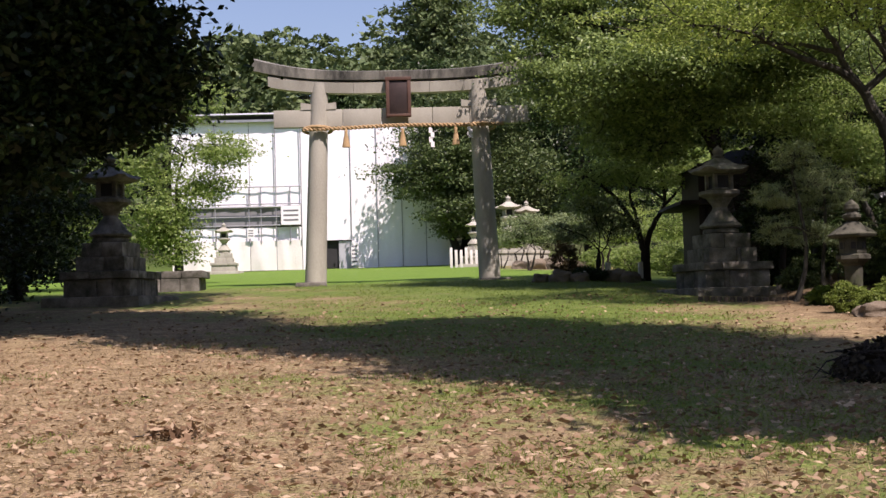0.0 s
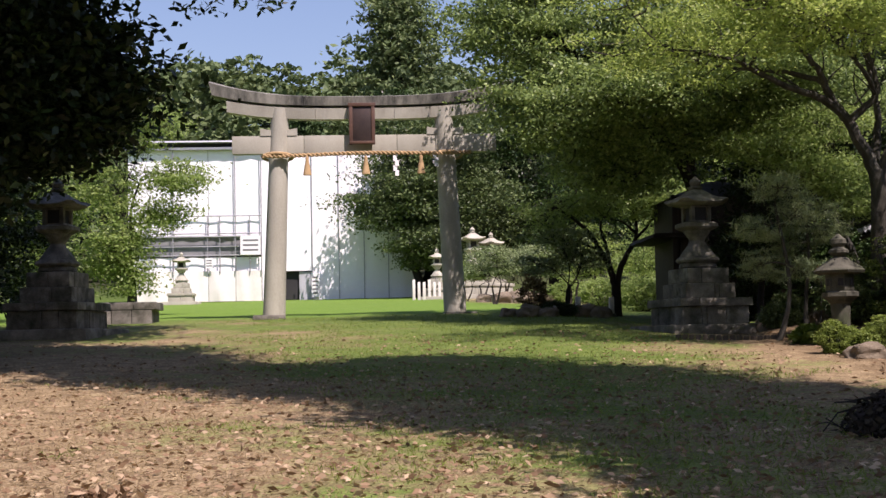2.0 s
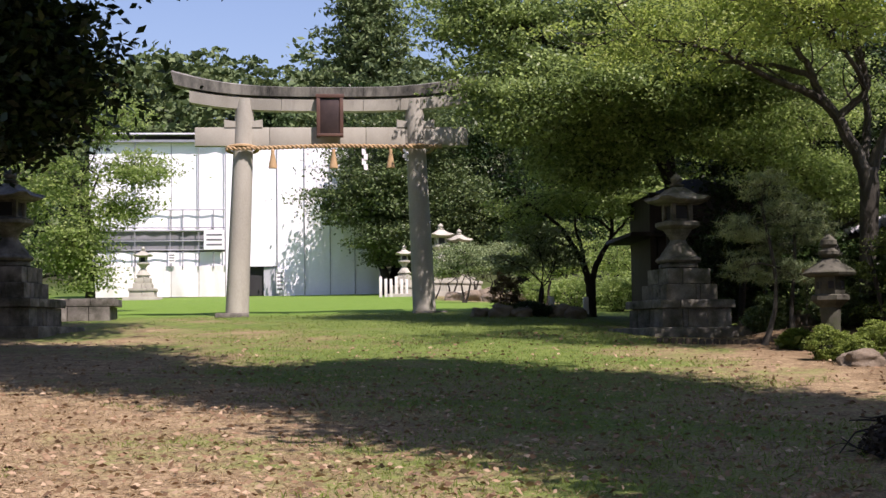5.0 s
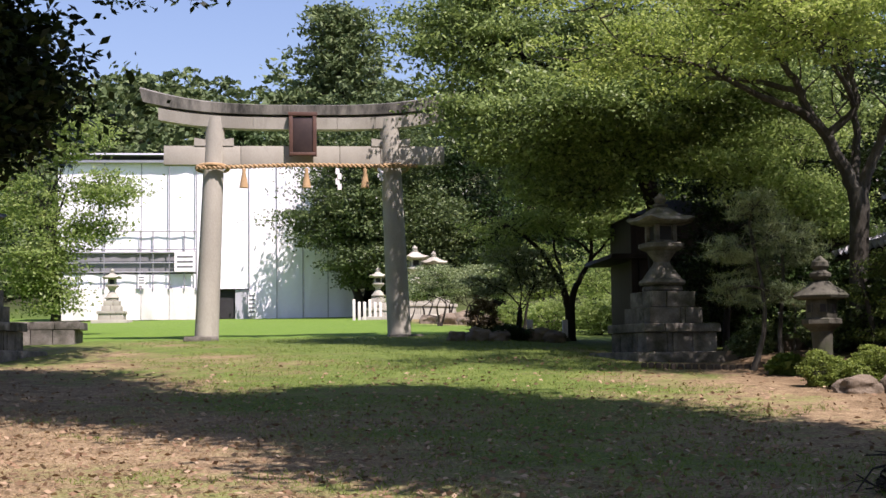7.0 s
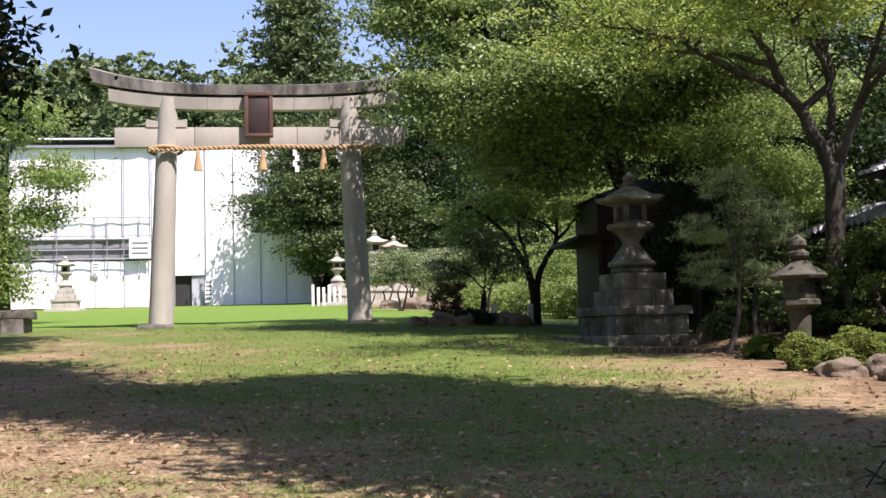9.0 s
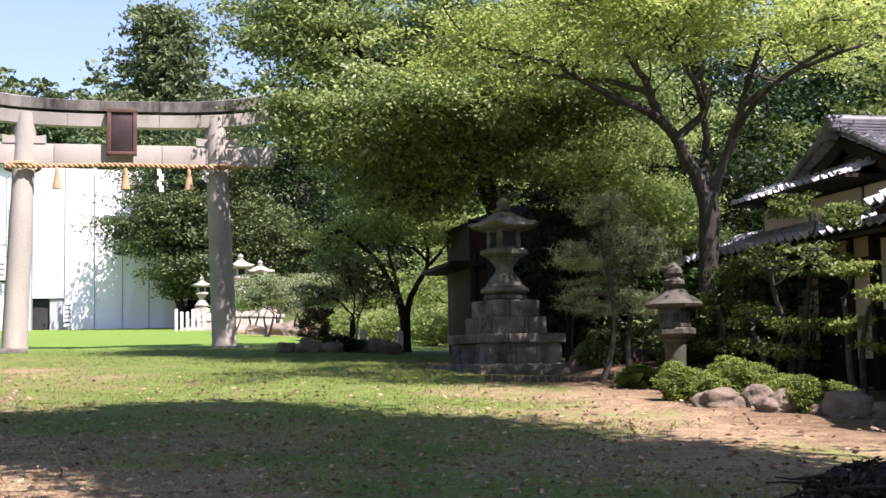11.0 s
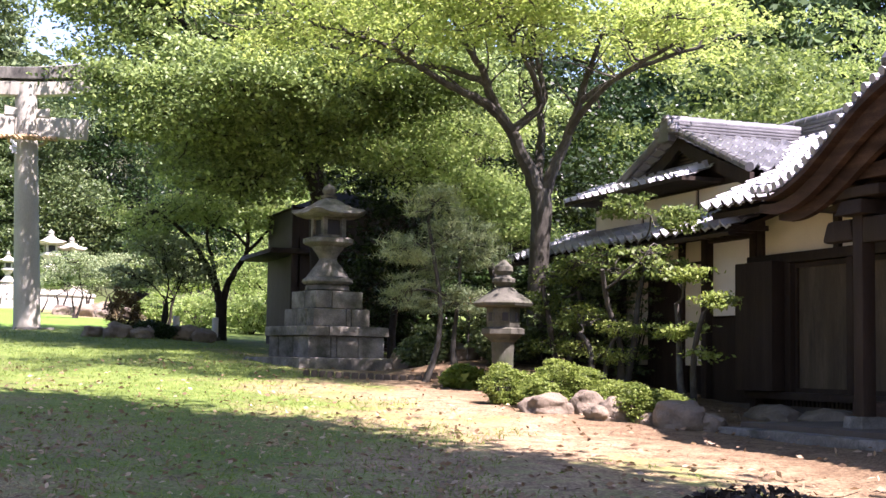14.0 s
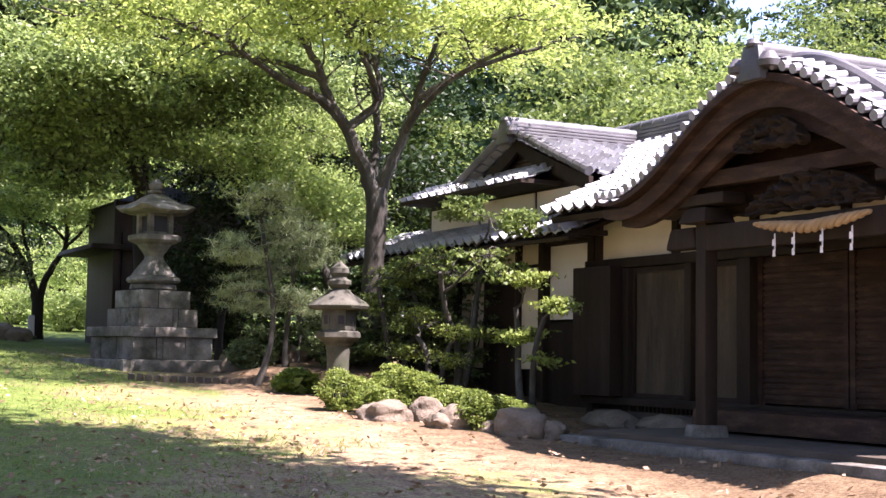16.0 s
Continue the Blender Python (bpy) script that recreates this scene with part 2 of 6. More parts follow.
def lathe(prof, n=20, square=0.0, bm=None, c=(0, 0, 0), turn=0.0):
    """Turned shape from (radius, height) pairs; square > 0 pulls the round towards n sides of 4."""
    bm = bm or bmesh.new()
    rings = []
    for r, z in prof:
        ring = []
        for i in range(n):
            a = 2 * math.pi * (i + 0.5) / n + turn
            k = 1.0
            if square:
                k = 1 + square * (1 / max(abs(math.cos(a - turn)), abs(math.sin(a - turn))) - 1)
            ring.append(bm.verts.new((c[0] + r * k * math.cos(a), c[1] + r * k * math.sin(a), c[2] + z)))
        rings.append(ring)
    for a, b in zip(rings, rings[1:]):
        for i in range(n):
            bm.faces.new((a[i], a[(i + 1) % n], b[(i + 1) % n], b[i]))
    bm.faces.new(rings[0][::-1])
    bm.faces.new(rings[-1])
    return bm


def tube(bm, pts, radii, n=7):
    pts = [Vector(p) for p in pts]
    rings = []
    side = Vector((0.3, 0.9, 0.1))
    for i, p in enumerate(pts):
        d = (pts[min(i + 1, len(pts) - 1)] - pts[max(i - 1, 0)]).normalized()
        u = d.cross(side)
        if u.length < 1e-3:
            u = d.cross(Vector((1, 0, 0)))
        u.normalize()
        w = d.cross(u)
        r = radii[i] if isinstance(radii, (list, tuple)) else radii
        rings.append([bm.verts.new(p + (u * math.cos(2 * math.pi * k / n) + w * math.sin(2 * math.pi * k / n)) * r) for k in range(n)])
    for a, b in zip(rings, rings[1:]):
        for i in range(n):
            bm.faces.new((a[i], a[(i + 1) % n], b[(i + 1) % n], b[i]))
    bm.faces.new(rings[0][::-1])
    bm.faces.new(rings[-1])
    return bm


def wander(rng, a, b, bend, n=6):
    a, b = Vector(a), Vector(b)
    out = []
    off = Vector(rng.normal(0, 1, 3)) * bend
    off2 = Vector(rng.normal(0, 1, 3)) * bend * 0.5
    for i in range(n + 1):
        t = i / n
        out.append(a.lerp(b, t) + off * math.sin(math.pi * t) + off2 * math.sin(2 * math.pi * t))
    return out


def leaf_mesh(name, centres, size, rng, mat, parent=None, up=0.5, aspect=0.5, droop=0.0, ends=None):
    """Many small pointed leaves, each folded along its midrib."""
    c = np.asarray(centres, float)
    n = len(c)
    d = rng.normal(0, 1, (n, 3)) if ends is None else ends
    d[:, 2] = d[:, 2] * (1 - up * 0.6) - droop
    d /= np.linalg.norm(d, axis=1)[:, None] + 1e-9
    q = rng.normal(0, 1, (n, 3)) + np.array((0, 0, up * 2.2))
    s = np.cross(d, q)
    s /= np.linalg.norm(s, axis=1)[:, None] + 1e-9
    nn = np.cross(s, d)
    L = (size * rng.uniform(0.65, 1.3, n))[:, None]
    W = L * aspect
    v = np.empty((n, 4, 3))
    v[:, 0] = c - d * L * 0.5
    v[:, 1] = c + s * W * 0.5 + nn * W * 0.12
    v[:, 2] = c + d * L * 0.5
    v[:, 3] = c - s * W * 0.5 + nn * W * 0.12
    me = bpy.data.meshes.new(name)
    me.vertices.add(n * 4)
    me.vertices.foreach_set("co", v.astype(np.float32).ravel())
    me.loops.add(n * 4)
    me.loops.foreach_set("vertex_index", np.arange(n * 4, dtype=np.int32))
    me.polygons.add(n)
    me.polygons.foreach_set("loop_start", np.arange(0, n * 4, 4, dtype=np.int32))
    me.update(calc_edges=True)
    me.materials.append(mat)
    ob = new(name, me)
    ob.parent = parent
    return ob


def clumps(rng, c, r, n, per, spread, shell=0.55):
    """Leaf places: n clumps, most near the outside of an uneven ellipsoid."""
    d = rng.normal(0, 1, (n, 3))
    d /= np.linalg.norm(d, axis=1)[:, None]
    lob = 1 + 0.22 * np.sin(d[:, 0] * 5 + c[0] * 3) * np.cos(d[:, 2] * 4 + c[1]) + 0.15 * np.sin(d[:, 1] * 9 + c[2])
    k = (shell + (1 - shell) * rng.random(n) ** 0.6) * lob
    m = np.array(c) + d * k[:, None] * np.array(r)
    p = np.repeat(m, per, 0)
    g = rng.normal(0, 1, (n * per, 3)) * np.array((1, 1, 0.26)) * spread * np.repeat(rng.uniform(0.6, 1.35, n), per)[:, None]
    return p + g, m


def tree(name, x, y, label, trunk, blobs, leaf, size, bark=None, per=26, spread=0.3, seed=1, category="tree", up=0.5, aspect=0.5, stems=1, shell=0.5, droop=0.0, twig=True, z=None, limb=0.62):
    """A tapered trunk that forks into limbs, and a crown of clumped leaves.
    trunk: (height of the fork, radius, lean x, lean y); blobs: (dx, dy, dz, rx, ry, rz, clumps)."""
    rng = np.random.default_rng(seed)
    z0 = G(x, y) if z is None else z
    root = thing(name, x, y, z0, label, category)
    h, r, lx, ly = trunk
    bm = bmesh.new()
    tops = []
    for s in range(stems):
        a = 2 * math.pi * s / max(stems, 1) + seed
        k = 0 if stems == 1 else 1
        b0 = Vector((k * r * 0.7 * math.cos(a), k * r * 0.7 * math.sin(a), -0.1))
        top = Vector((lx + k * h * 0.28 * math.cos(a), ly + k * h * 0.28 * math.sin(a), h * (1 - 0.1 * k * s)))
        pts = wander(rng, b0, top, 0.05 * h, 7)
        rr = [r * (1.55 if i == 0 else 1.12 if i == 1 else 1 - 0.06 * i) for i in range(8)]
        tube(bm, pts, rr, 10)
        tops.append((pts, rr))
    allp = []
    boughs = []
    if len(blobs) > 5:
        # main boughs, from which the limbs to the outer boughs spring
        order = sorted(range(len(blobs)), key=lambda q: math.atan2(blobs[q][1], blobs[q][0]))
        k = 3
        for g in range(k):
            own = order[g * len(order) // k:(g + 1) * len(order) // k]
            mid = Vector([sum(blobs[q][a] for q in own) / len(own) for a in range(3)])
            pts, rr = tops[g % len(tops)]
            s = pts[-1 - (g % 2)]
            end = s.lerp(mid, 0.62) + Vector((0, 0, 0.15 * (mid - s).length))
            bp = wander(rng, s, end, 0.08 * (end - s).length, 6)
            br = [rr[-1] * limb * 1.25 * (1 - 0.09 * q) for q in range(7)]
            tube(bm, bp, br, 8)
            boughs += [(q, bp, br) for q in own]
    for i, (dx, dy, dz, rx, ry, rz, n) in enumerate(blobs):
        pts, rr = tops[i % len(tops)]
        end = Vector((dx, dy, dz))
        j = min(range(len(pts)), key=lambda q: (pts[q] - end).length + (2.0 if q < 3 else 0.0))
        j = min(max(j, 4), 7)
        for q, bp, br in boughs:
            if q == i:
                pts, rr = bp, [b / limb for b in br]
                j = min(range(2, 7), key=lambda u: (bp[u] - end).length)
        bough = wander(rng, pts[j], end, 0.09 * (end - pts[j]).length, 6)
        lr = rr[j] * limb
        tube(bm, bough, [lr * (1 - 0.12 * q) for q in range(7)], 7)
        p, m = clumps(rng, (dx, dy, dz), (rx, ry, rz), max(4, int(n * 0.3)), int(per * 3.2), spread * 1.4, shell)
        allp.append(p)
        if twig:
            for q in m[:: max(1, len(m) // 14)]:
                s = bough[int(rng.integers(3, 7))]
                w = wander(rng, s, q, 0.1 * (Vector(q) - s).length, 4)
                tube(bm, w, [max(lr * 0.32 * (1 - 0.2 * u), 0.008) for u in range(5)], 5)
    part("trunk", bm, bark or BARK, root)
    leaf_mesh("crown", np.concatenate(allp), size, rng, leaf, root, up, aspect, droop)
    return root


# ---- ground ----
def ground():
    def axis(lo, hi, step, far):
        a = list(np.arange(lo, hi + 1e-6, step))
        d, b = step, hi
        while b < far:
            d *= 1.35
            b += d
            a.append(b)
        d, b = step, lo
        while b > -far:
            d *= 1.35
            b -= d
            a.insert(0, b)
        return a
    xs, ys = axis(-16, 20, 0.35, 1500), axis(-6, 60, 0.35, 1500)
    vs = []
    for y in ys:
        for x in xs:
            z = G(x, y)
            if -16 <= x <= 20 and -6 <= y <= 60:
                z += 0.035 * noise.noise((x * 0.5, y * 0.5, 0)) + 0.012 * noise.noise((x * 2, y * 2, 3))
            vs.append((x, y, z))
    w = len(xs)
    fs = [(j * w + i, j * w + i + 1, (j + 1) * w + i + 1, (j + 1) * w + i) for j in range(len(ys) - 1) for i in range(w - 1)]
    me = bpy.data.meshes.new("ground")
    me.from_pydata(vs, [], fs)
    me.shade_smooth()
    m, n, l = nodes_of("dry_earth_and_grass")
    b = n["Principled BSDF"]
    pos = n.new("ShaderNodeNewGeometry").outputs["Position"]
    sep = n.new("ShaderNodeSeparateXYZ")
    l.new(pos, sep.inputs[0])
    X, Y = sep.outputs[0], sep.outputs[1]
    fine = noise_node(n, l, pos, 28, 8, 0.7)
    mid = noise_node(n, l, pos, 3.5, 6, 0.65)
    big = noise_node(n, l, pos, 0.45, 5, 0.6)
    mix = maths(n, l, "ADD", maths(n, l, "MULTIPLY", fine, 0.6), maths(n, l, "MULTIPLY", mid, 0.4))
    earth = ramp_node(n, l, mix, [(0.36, (0.05, 0.035, 0.018)), (0.46, (0.175, 0.125, 0.066)), (0.56, (0.32, 0.24, 0.135)), (0.66, (0.50, 0.41, 0.25))])
    red = ramp_node(n, l, mix, [(0.36, (0.038, 0.021, 0.011)), (0.48, (0.125, 0.084, 0.044)), (0.64, (0.215, 0.16, 0.09))])
    grass = ramp_node(n, l, mix, [(0.36, (0.03, 0.055, 0.010)), (0.5, (0.095, 0.145, 0.026)), (0.64, (0.20, 0.235, 0.065))])
    lawn = ramp_node(n, l, mix, [(0.3, (0.06, 0.115, 0.014)), (0.5, (0.11, 0.20, 0.026)), (0.7, (0.17, 0.25, 0.05))])
    # where grass grows: a strip to the middle and right of the walk, thinning to bare earth
    strip = maths(n, l, "SUBTRACT", 1.0, maths(n, l, "MULTIPLY", maths(n, l, "ABSOLUTE", maths(n, l, "SUBTRACT", X, 2.6)), 0.16), True)
    far = maths(n, l, "MULTIPLY", maths(n, l, "SUBTRACT", Y, 14.0), 0.045, True)
    g = maths(n, l, "ADD", maths(n, l, "MULTIPLY", strip, 0.55), maths(n, l, "MULTIPLY", far, 0.5))
    g = maths(n, l, "ADD", g, maths(n, l, "MULTIPLY", maths(n, l, "SUBTRACT", big, 0.5), 1.5))
    g = maths(n, l, "ADD", g, maths(n, l, "MULTIPLY", maths(n, l, "SUBTRACT", mid, 0.5), 1.3))
    yard = maths(n, l, "MULTIPLY", maths(n, l, "SUBTRACT", X, maths(n, l, "ADD", 5.6, maths(n, l, "MULTIPLY", big, 1.6))), 0.8, True)
    g = maths(n, l, "ADD", g, maths(n, l, "MULTIPLY", maths(n, l, "SUBTRACT", Y, 34.0), 0.035, True))
    yard = maths(n, l, "MULTIPLY", yard, maths(n, l, "SUBTRACT", 1.0, maths(n, l, "MULTIPLY", maths(n, l, "SUBTRACT", Y, 28.0), 0.15, True)))
    g = maths(n, l, "SUBTRACT", g, maths(n, l, "MULTIPLY", yard, 0.7))
    g = maths(n, l, "MULTIPLY", maths(n, l, "SUBTRACT", g, 0.28), 2.4, True)
    col = mixc(n, l, mixc(n, l, earth, red, yard), grass, g)
    lw = maths(n, l, "MULTIPLY", maths(n, l, "SUBTRACT", maths(n, l, "ADD", Y, maths(n, l, "MULTIPLY", mid, 2.5)), 41.5), 0.5, True)
    lw = maths(n, l, "MULTIPLY", lw, maths(n, l, "SUBTRACT", 1.0, maths(n, l, "MULTIPLY", maths(n, l, "SUBTRACT", maths(n, l, "ADD", X, maths(n, l, "MULTIPLY", big, 4.0)), 5.5), 0.18, True)))
    col = mixc(n, l, col, lawn, lw)
    sand = maths(n, l, "MULTIPLY", maths(n, l, "SUBTRACT", maths(n, l, "ADD", X, maths(n, l, "MULTIPLY", big, 3.0)), 5.6), 0.9, True)
    sand = maths(n, l, "MULTIPLY", sand, maths(n, l, "MULTIPLY", maths(n, l, "SUBTRACT", Y, 52.0), 0.25, True))
    sand = maths(n, l, "MULTIPLY", sand, maths(n, l, "ADD", 0.35, maths(n, l, "MULTIPLY", mid, 0.9), True))
    sand = maths(n, l, "MULTIPLY", sand, maths(n, l, "SUBTRACT", 1.0, maths(n, l, "MULTIPLY", maths(n, l, "SUBTRACT", X, 8.5), 0.6, True)))
    col = mixc(n, l, col, earth, sand)
    woods = maths(n, l, "MULTIPLY", maths(n, l, "SUBTRACT", Y, 90.0), 0.1, True)
    col = mixc(n, l, col, (0.03, 0.035, 0.015), woods)
    l.new(col, b.inputs["Base Color"])
    b.inputs["Roughness"].default_value = 0.95
    b.inputs["Specular IOR Level"].default_value = 0.2
    bp = n.new("ShaderNodeBump")
    bp.inputs["Strength"].default_value, bp.inputs["Distance"].default_value = 0.7, 0.03
    l.new(mix, bp.inputs["Height"])
    l.new(bp.outputs[0], b.inputs["Normal"])
    me.materials.append(m)
    tagged(new("ground", me), "dry earth with grass patches and fallen leaves, sloping lawn", "ground", kind="structure")


ground()


# ---- torii ----
def torii():
    cy, z0 = 40.45, 2.46
    t = thing("torii", -0.07, cy, z0, "tall weathered grey stone torii gate on the lawn", "torii gate")
    for s in (-1, 1):
        bm = bmesh.new()
        x0, x1 = s * 2.52, s * 2.28
        pts = [(x0 + (x1 - x0) * k / 8, 0, -0.2 + (5.85 + 0.2) * k / 8) for k in range(9)]
        tube(bm, pts, [0.315 - 0.062 * k / 8 for k in range(9)], 28)
        p = part("pillar", bm, TORII_STONE, t)
        bm = boxm((s * 2.55 + 0.1 * s, 0.05, 0.03), (0.92, 0.85, 0.13), 4, 0.94, 0.02)
        part("base_slab", bm, STONE, p)
    # nuki, in blocks
    xs = [-3.62, -2.3, -1.62, -0.5, 0.97, 2.05, 2.3, 3.75]
    for a, b in zip(xs, xs[1:]):
        part("nuki_block", boxm(((a + b) / 2, 0.0, 4.83), (b - a - 0.012, 0.26, 0.50), 0, 1, 0.012), TORII_STONE, t)
    for s in (-1, 1):
        for d in (-0.36, 0.36):
            bm = bmesh.new()
            vs = box(bm, (s * 2.32 + d, 0, 5.16), (0.30, 0.30, 0.16))
            for v in vs:
                if v.co.z > 5.16 and (v.co.x - (s * 2.32 + d)) * d > 0:
                    v.co.z += 0.05
            part("wedge", bm, TORII_STONE, t)

    # shimaki and kasagi: beams that curve up to the ends, in blocks
    def beam(name, x0, x1, zlo, hlo, depth, over, mat, flare):
        bm = bmesh.new()
        n = max(2, int((x1 - x0) / 0.25))
        rings = []
        for i in range(n + 1):
            x = x0 + (x1 - x0) * i / n
            c = 0.34 * (abs(x) / 4.2) ** 3.2
            hh = hlo + flare * (abs(x) / 4.2) ** 3
            zz = zlo + c
            sl = over * (abs(x) / 4.2) ** 10
            k = sl if x > 0 else -sl
            rings.append([bm.verts.new(q) for q in ((x, -depth * 0.42, zz), (x, depth * 0.42, zz), (x + k, depth * 0.5, zz + hh * 0.8), (x + k, 0, zz + hh), (x + k, -depth * 0.5, zz + hh * 0.8))])
        for a, b in zip(rings, rings[1:]):
            for i in range(5):
                bm.faces.new((a[i], a[(i + 1) % 5], b[(i + 1) % 5], b[i]))
        bm.faces.new(rings[0])
        bm.faces.new(rings[-1][::-1])
        bmesh.ops.recalc_face_normals(bm, faces=bm.faces)
        part(name, bm, mat, t)
    for a, b in ((-3.75, -2.3), (-2.29, -1.3), (-1.29, 0.9), (0.91, 1.9), (1.91, 3.75)):
        beam("shimaki_block", a, b, 5.52, 0.37, 0.42, 0.0, TORII_STONE, 0.0)
    for a, b in ((-4.15, -1.62), (-1.61, -0.32), (-0.31, 0.9), (0.91, 4.15)):
        beam("kasagi_block", a, b, 5.90, 0.30, 0.55, 0.10, KASAGI_STONE, 0.13)
    # name plaque
    pl = part("plaque", boxm((0, -0.30, 5.33), (0.52, 0.06, 0.98), 0, 1, 0.01), PLAQUE, t, "dark bronze name plaque")
    for c, s in (((-0.31, -0.31, 5.36), (0.10, 0.10, 1.16)), ((0.31, -0.31, 5.36), (0.10, 0.10, 1.16)), ((0, -0.31, 4.84), (0.70, 0.12, 0.08)), ((0, -0.31, 5.9), (0.76, 0.12, 0.10))):
        part("plaque_frame", boxm(c, s, 0, 1, 0.012), PLAQUEFRAME, pl, "reddish brown wooden plaque frame")
    part("plaque_bracket", boxm((0, -0.16, 5.4), (0.4, 0.24, 0.5)), PLAQUE, pl)

    # straw rope, twisted of two strands, and its tassels
    rope = thing("sacred_rope", -0.07, cy, z0, "twisted straw rope tied across the stone torii", "rope")
    for ph in (0, math.pi):
        bm = bmesh.new()
        pts = []
        for i in range(241):
            x = -2.75 + 5.75 * i / 240
            s = 0.03 * math.cos(x * 1.35) + 0.012 * x
            a = x * 26 + ph
            pts.append((x, -0.36 + 0.032 * math.cos(a), 4.52 + s * 0.7 + 0.032 * math.sin(a)))
        tube(bm, pts, 0.032, 7)
        part("strand", bm, STRAW, rope)
    for s in (-2.36, 2.36):
        bm = bmesh.new()
        tube(bm, [(s + 0.42 * math.cos(a), 0.40 * math.sin(a), 4.5 - 0.06 * math.sin(a)) for a in np.linspace(0, 2 * math.pi, 25)], 0.045, 7)
        part("wrapping", bm, STRAW, rope)
    for x in (-1.53, 0.09, 1.62):
        bm = lathe([(0.03, 0.0), (0.055, -0.05), (0.045, -0.11), (0.08, -0.28), (0.12, -0.52), (0.02, -0.515)], 14, c=(x, -0.38, 4.46))
        part("tassel", bm, STRAW, rope, "straw tassel")
    for x, h in ((-0.62, 0.22), (0.9, 0.55), (2.0, 0.3)):
        bm = bmesh.new()
        for k in range(4):
            box(bm, (x + 0.05 * (k % 2), -0.38, 4.45 - h * (k + 0.5) / 4), (0.11, 0.006, h / 4 + 0.02), 20)
        part("paper_streamer", bm, PAPER, rope, "folded white paper streamer")


torii()


# ---- stone lanterns ----
def blocks(name, w, h, z, root, rng, mat, per=3):
    """One tier of a pedestal as separate stones round its sides."""
    g = 0.008
    for side in range(4):
        cut = [0] + sorted(rng.uniform(0.25, 0.75, per - 1)) + [1]
        for a, b in zip(cut, cut[1:]):
            L = w - (0.0 if side % 2 == 0 else 0.5 * w)
            x0, x1 = -L / 2 + a * L, -L / 2 + b * L
            bm = boxm(((x0 + x1) / 2, -w / 2 + 0.125 * w + float(rng.uniform(-0.008, 0.008)), z + h / 2), (x1 - x0 - g, 0.25 * w, h - g), 0, 0.985, 0.018)
            bmesh.ops.rotate(bm, verts=bm.verts, cent=(0, 0, 0), matrix=Matrix.Rotation(math.pi / 2 * side, 3, "Z"))
            part("stone_block", bm, mat, root)


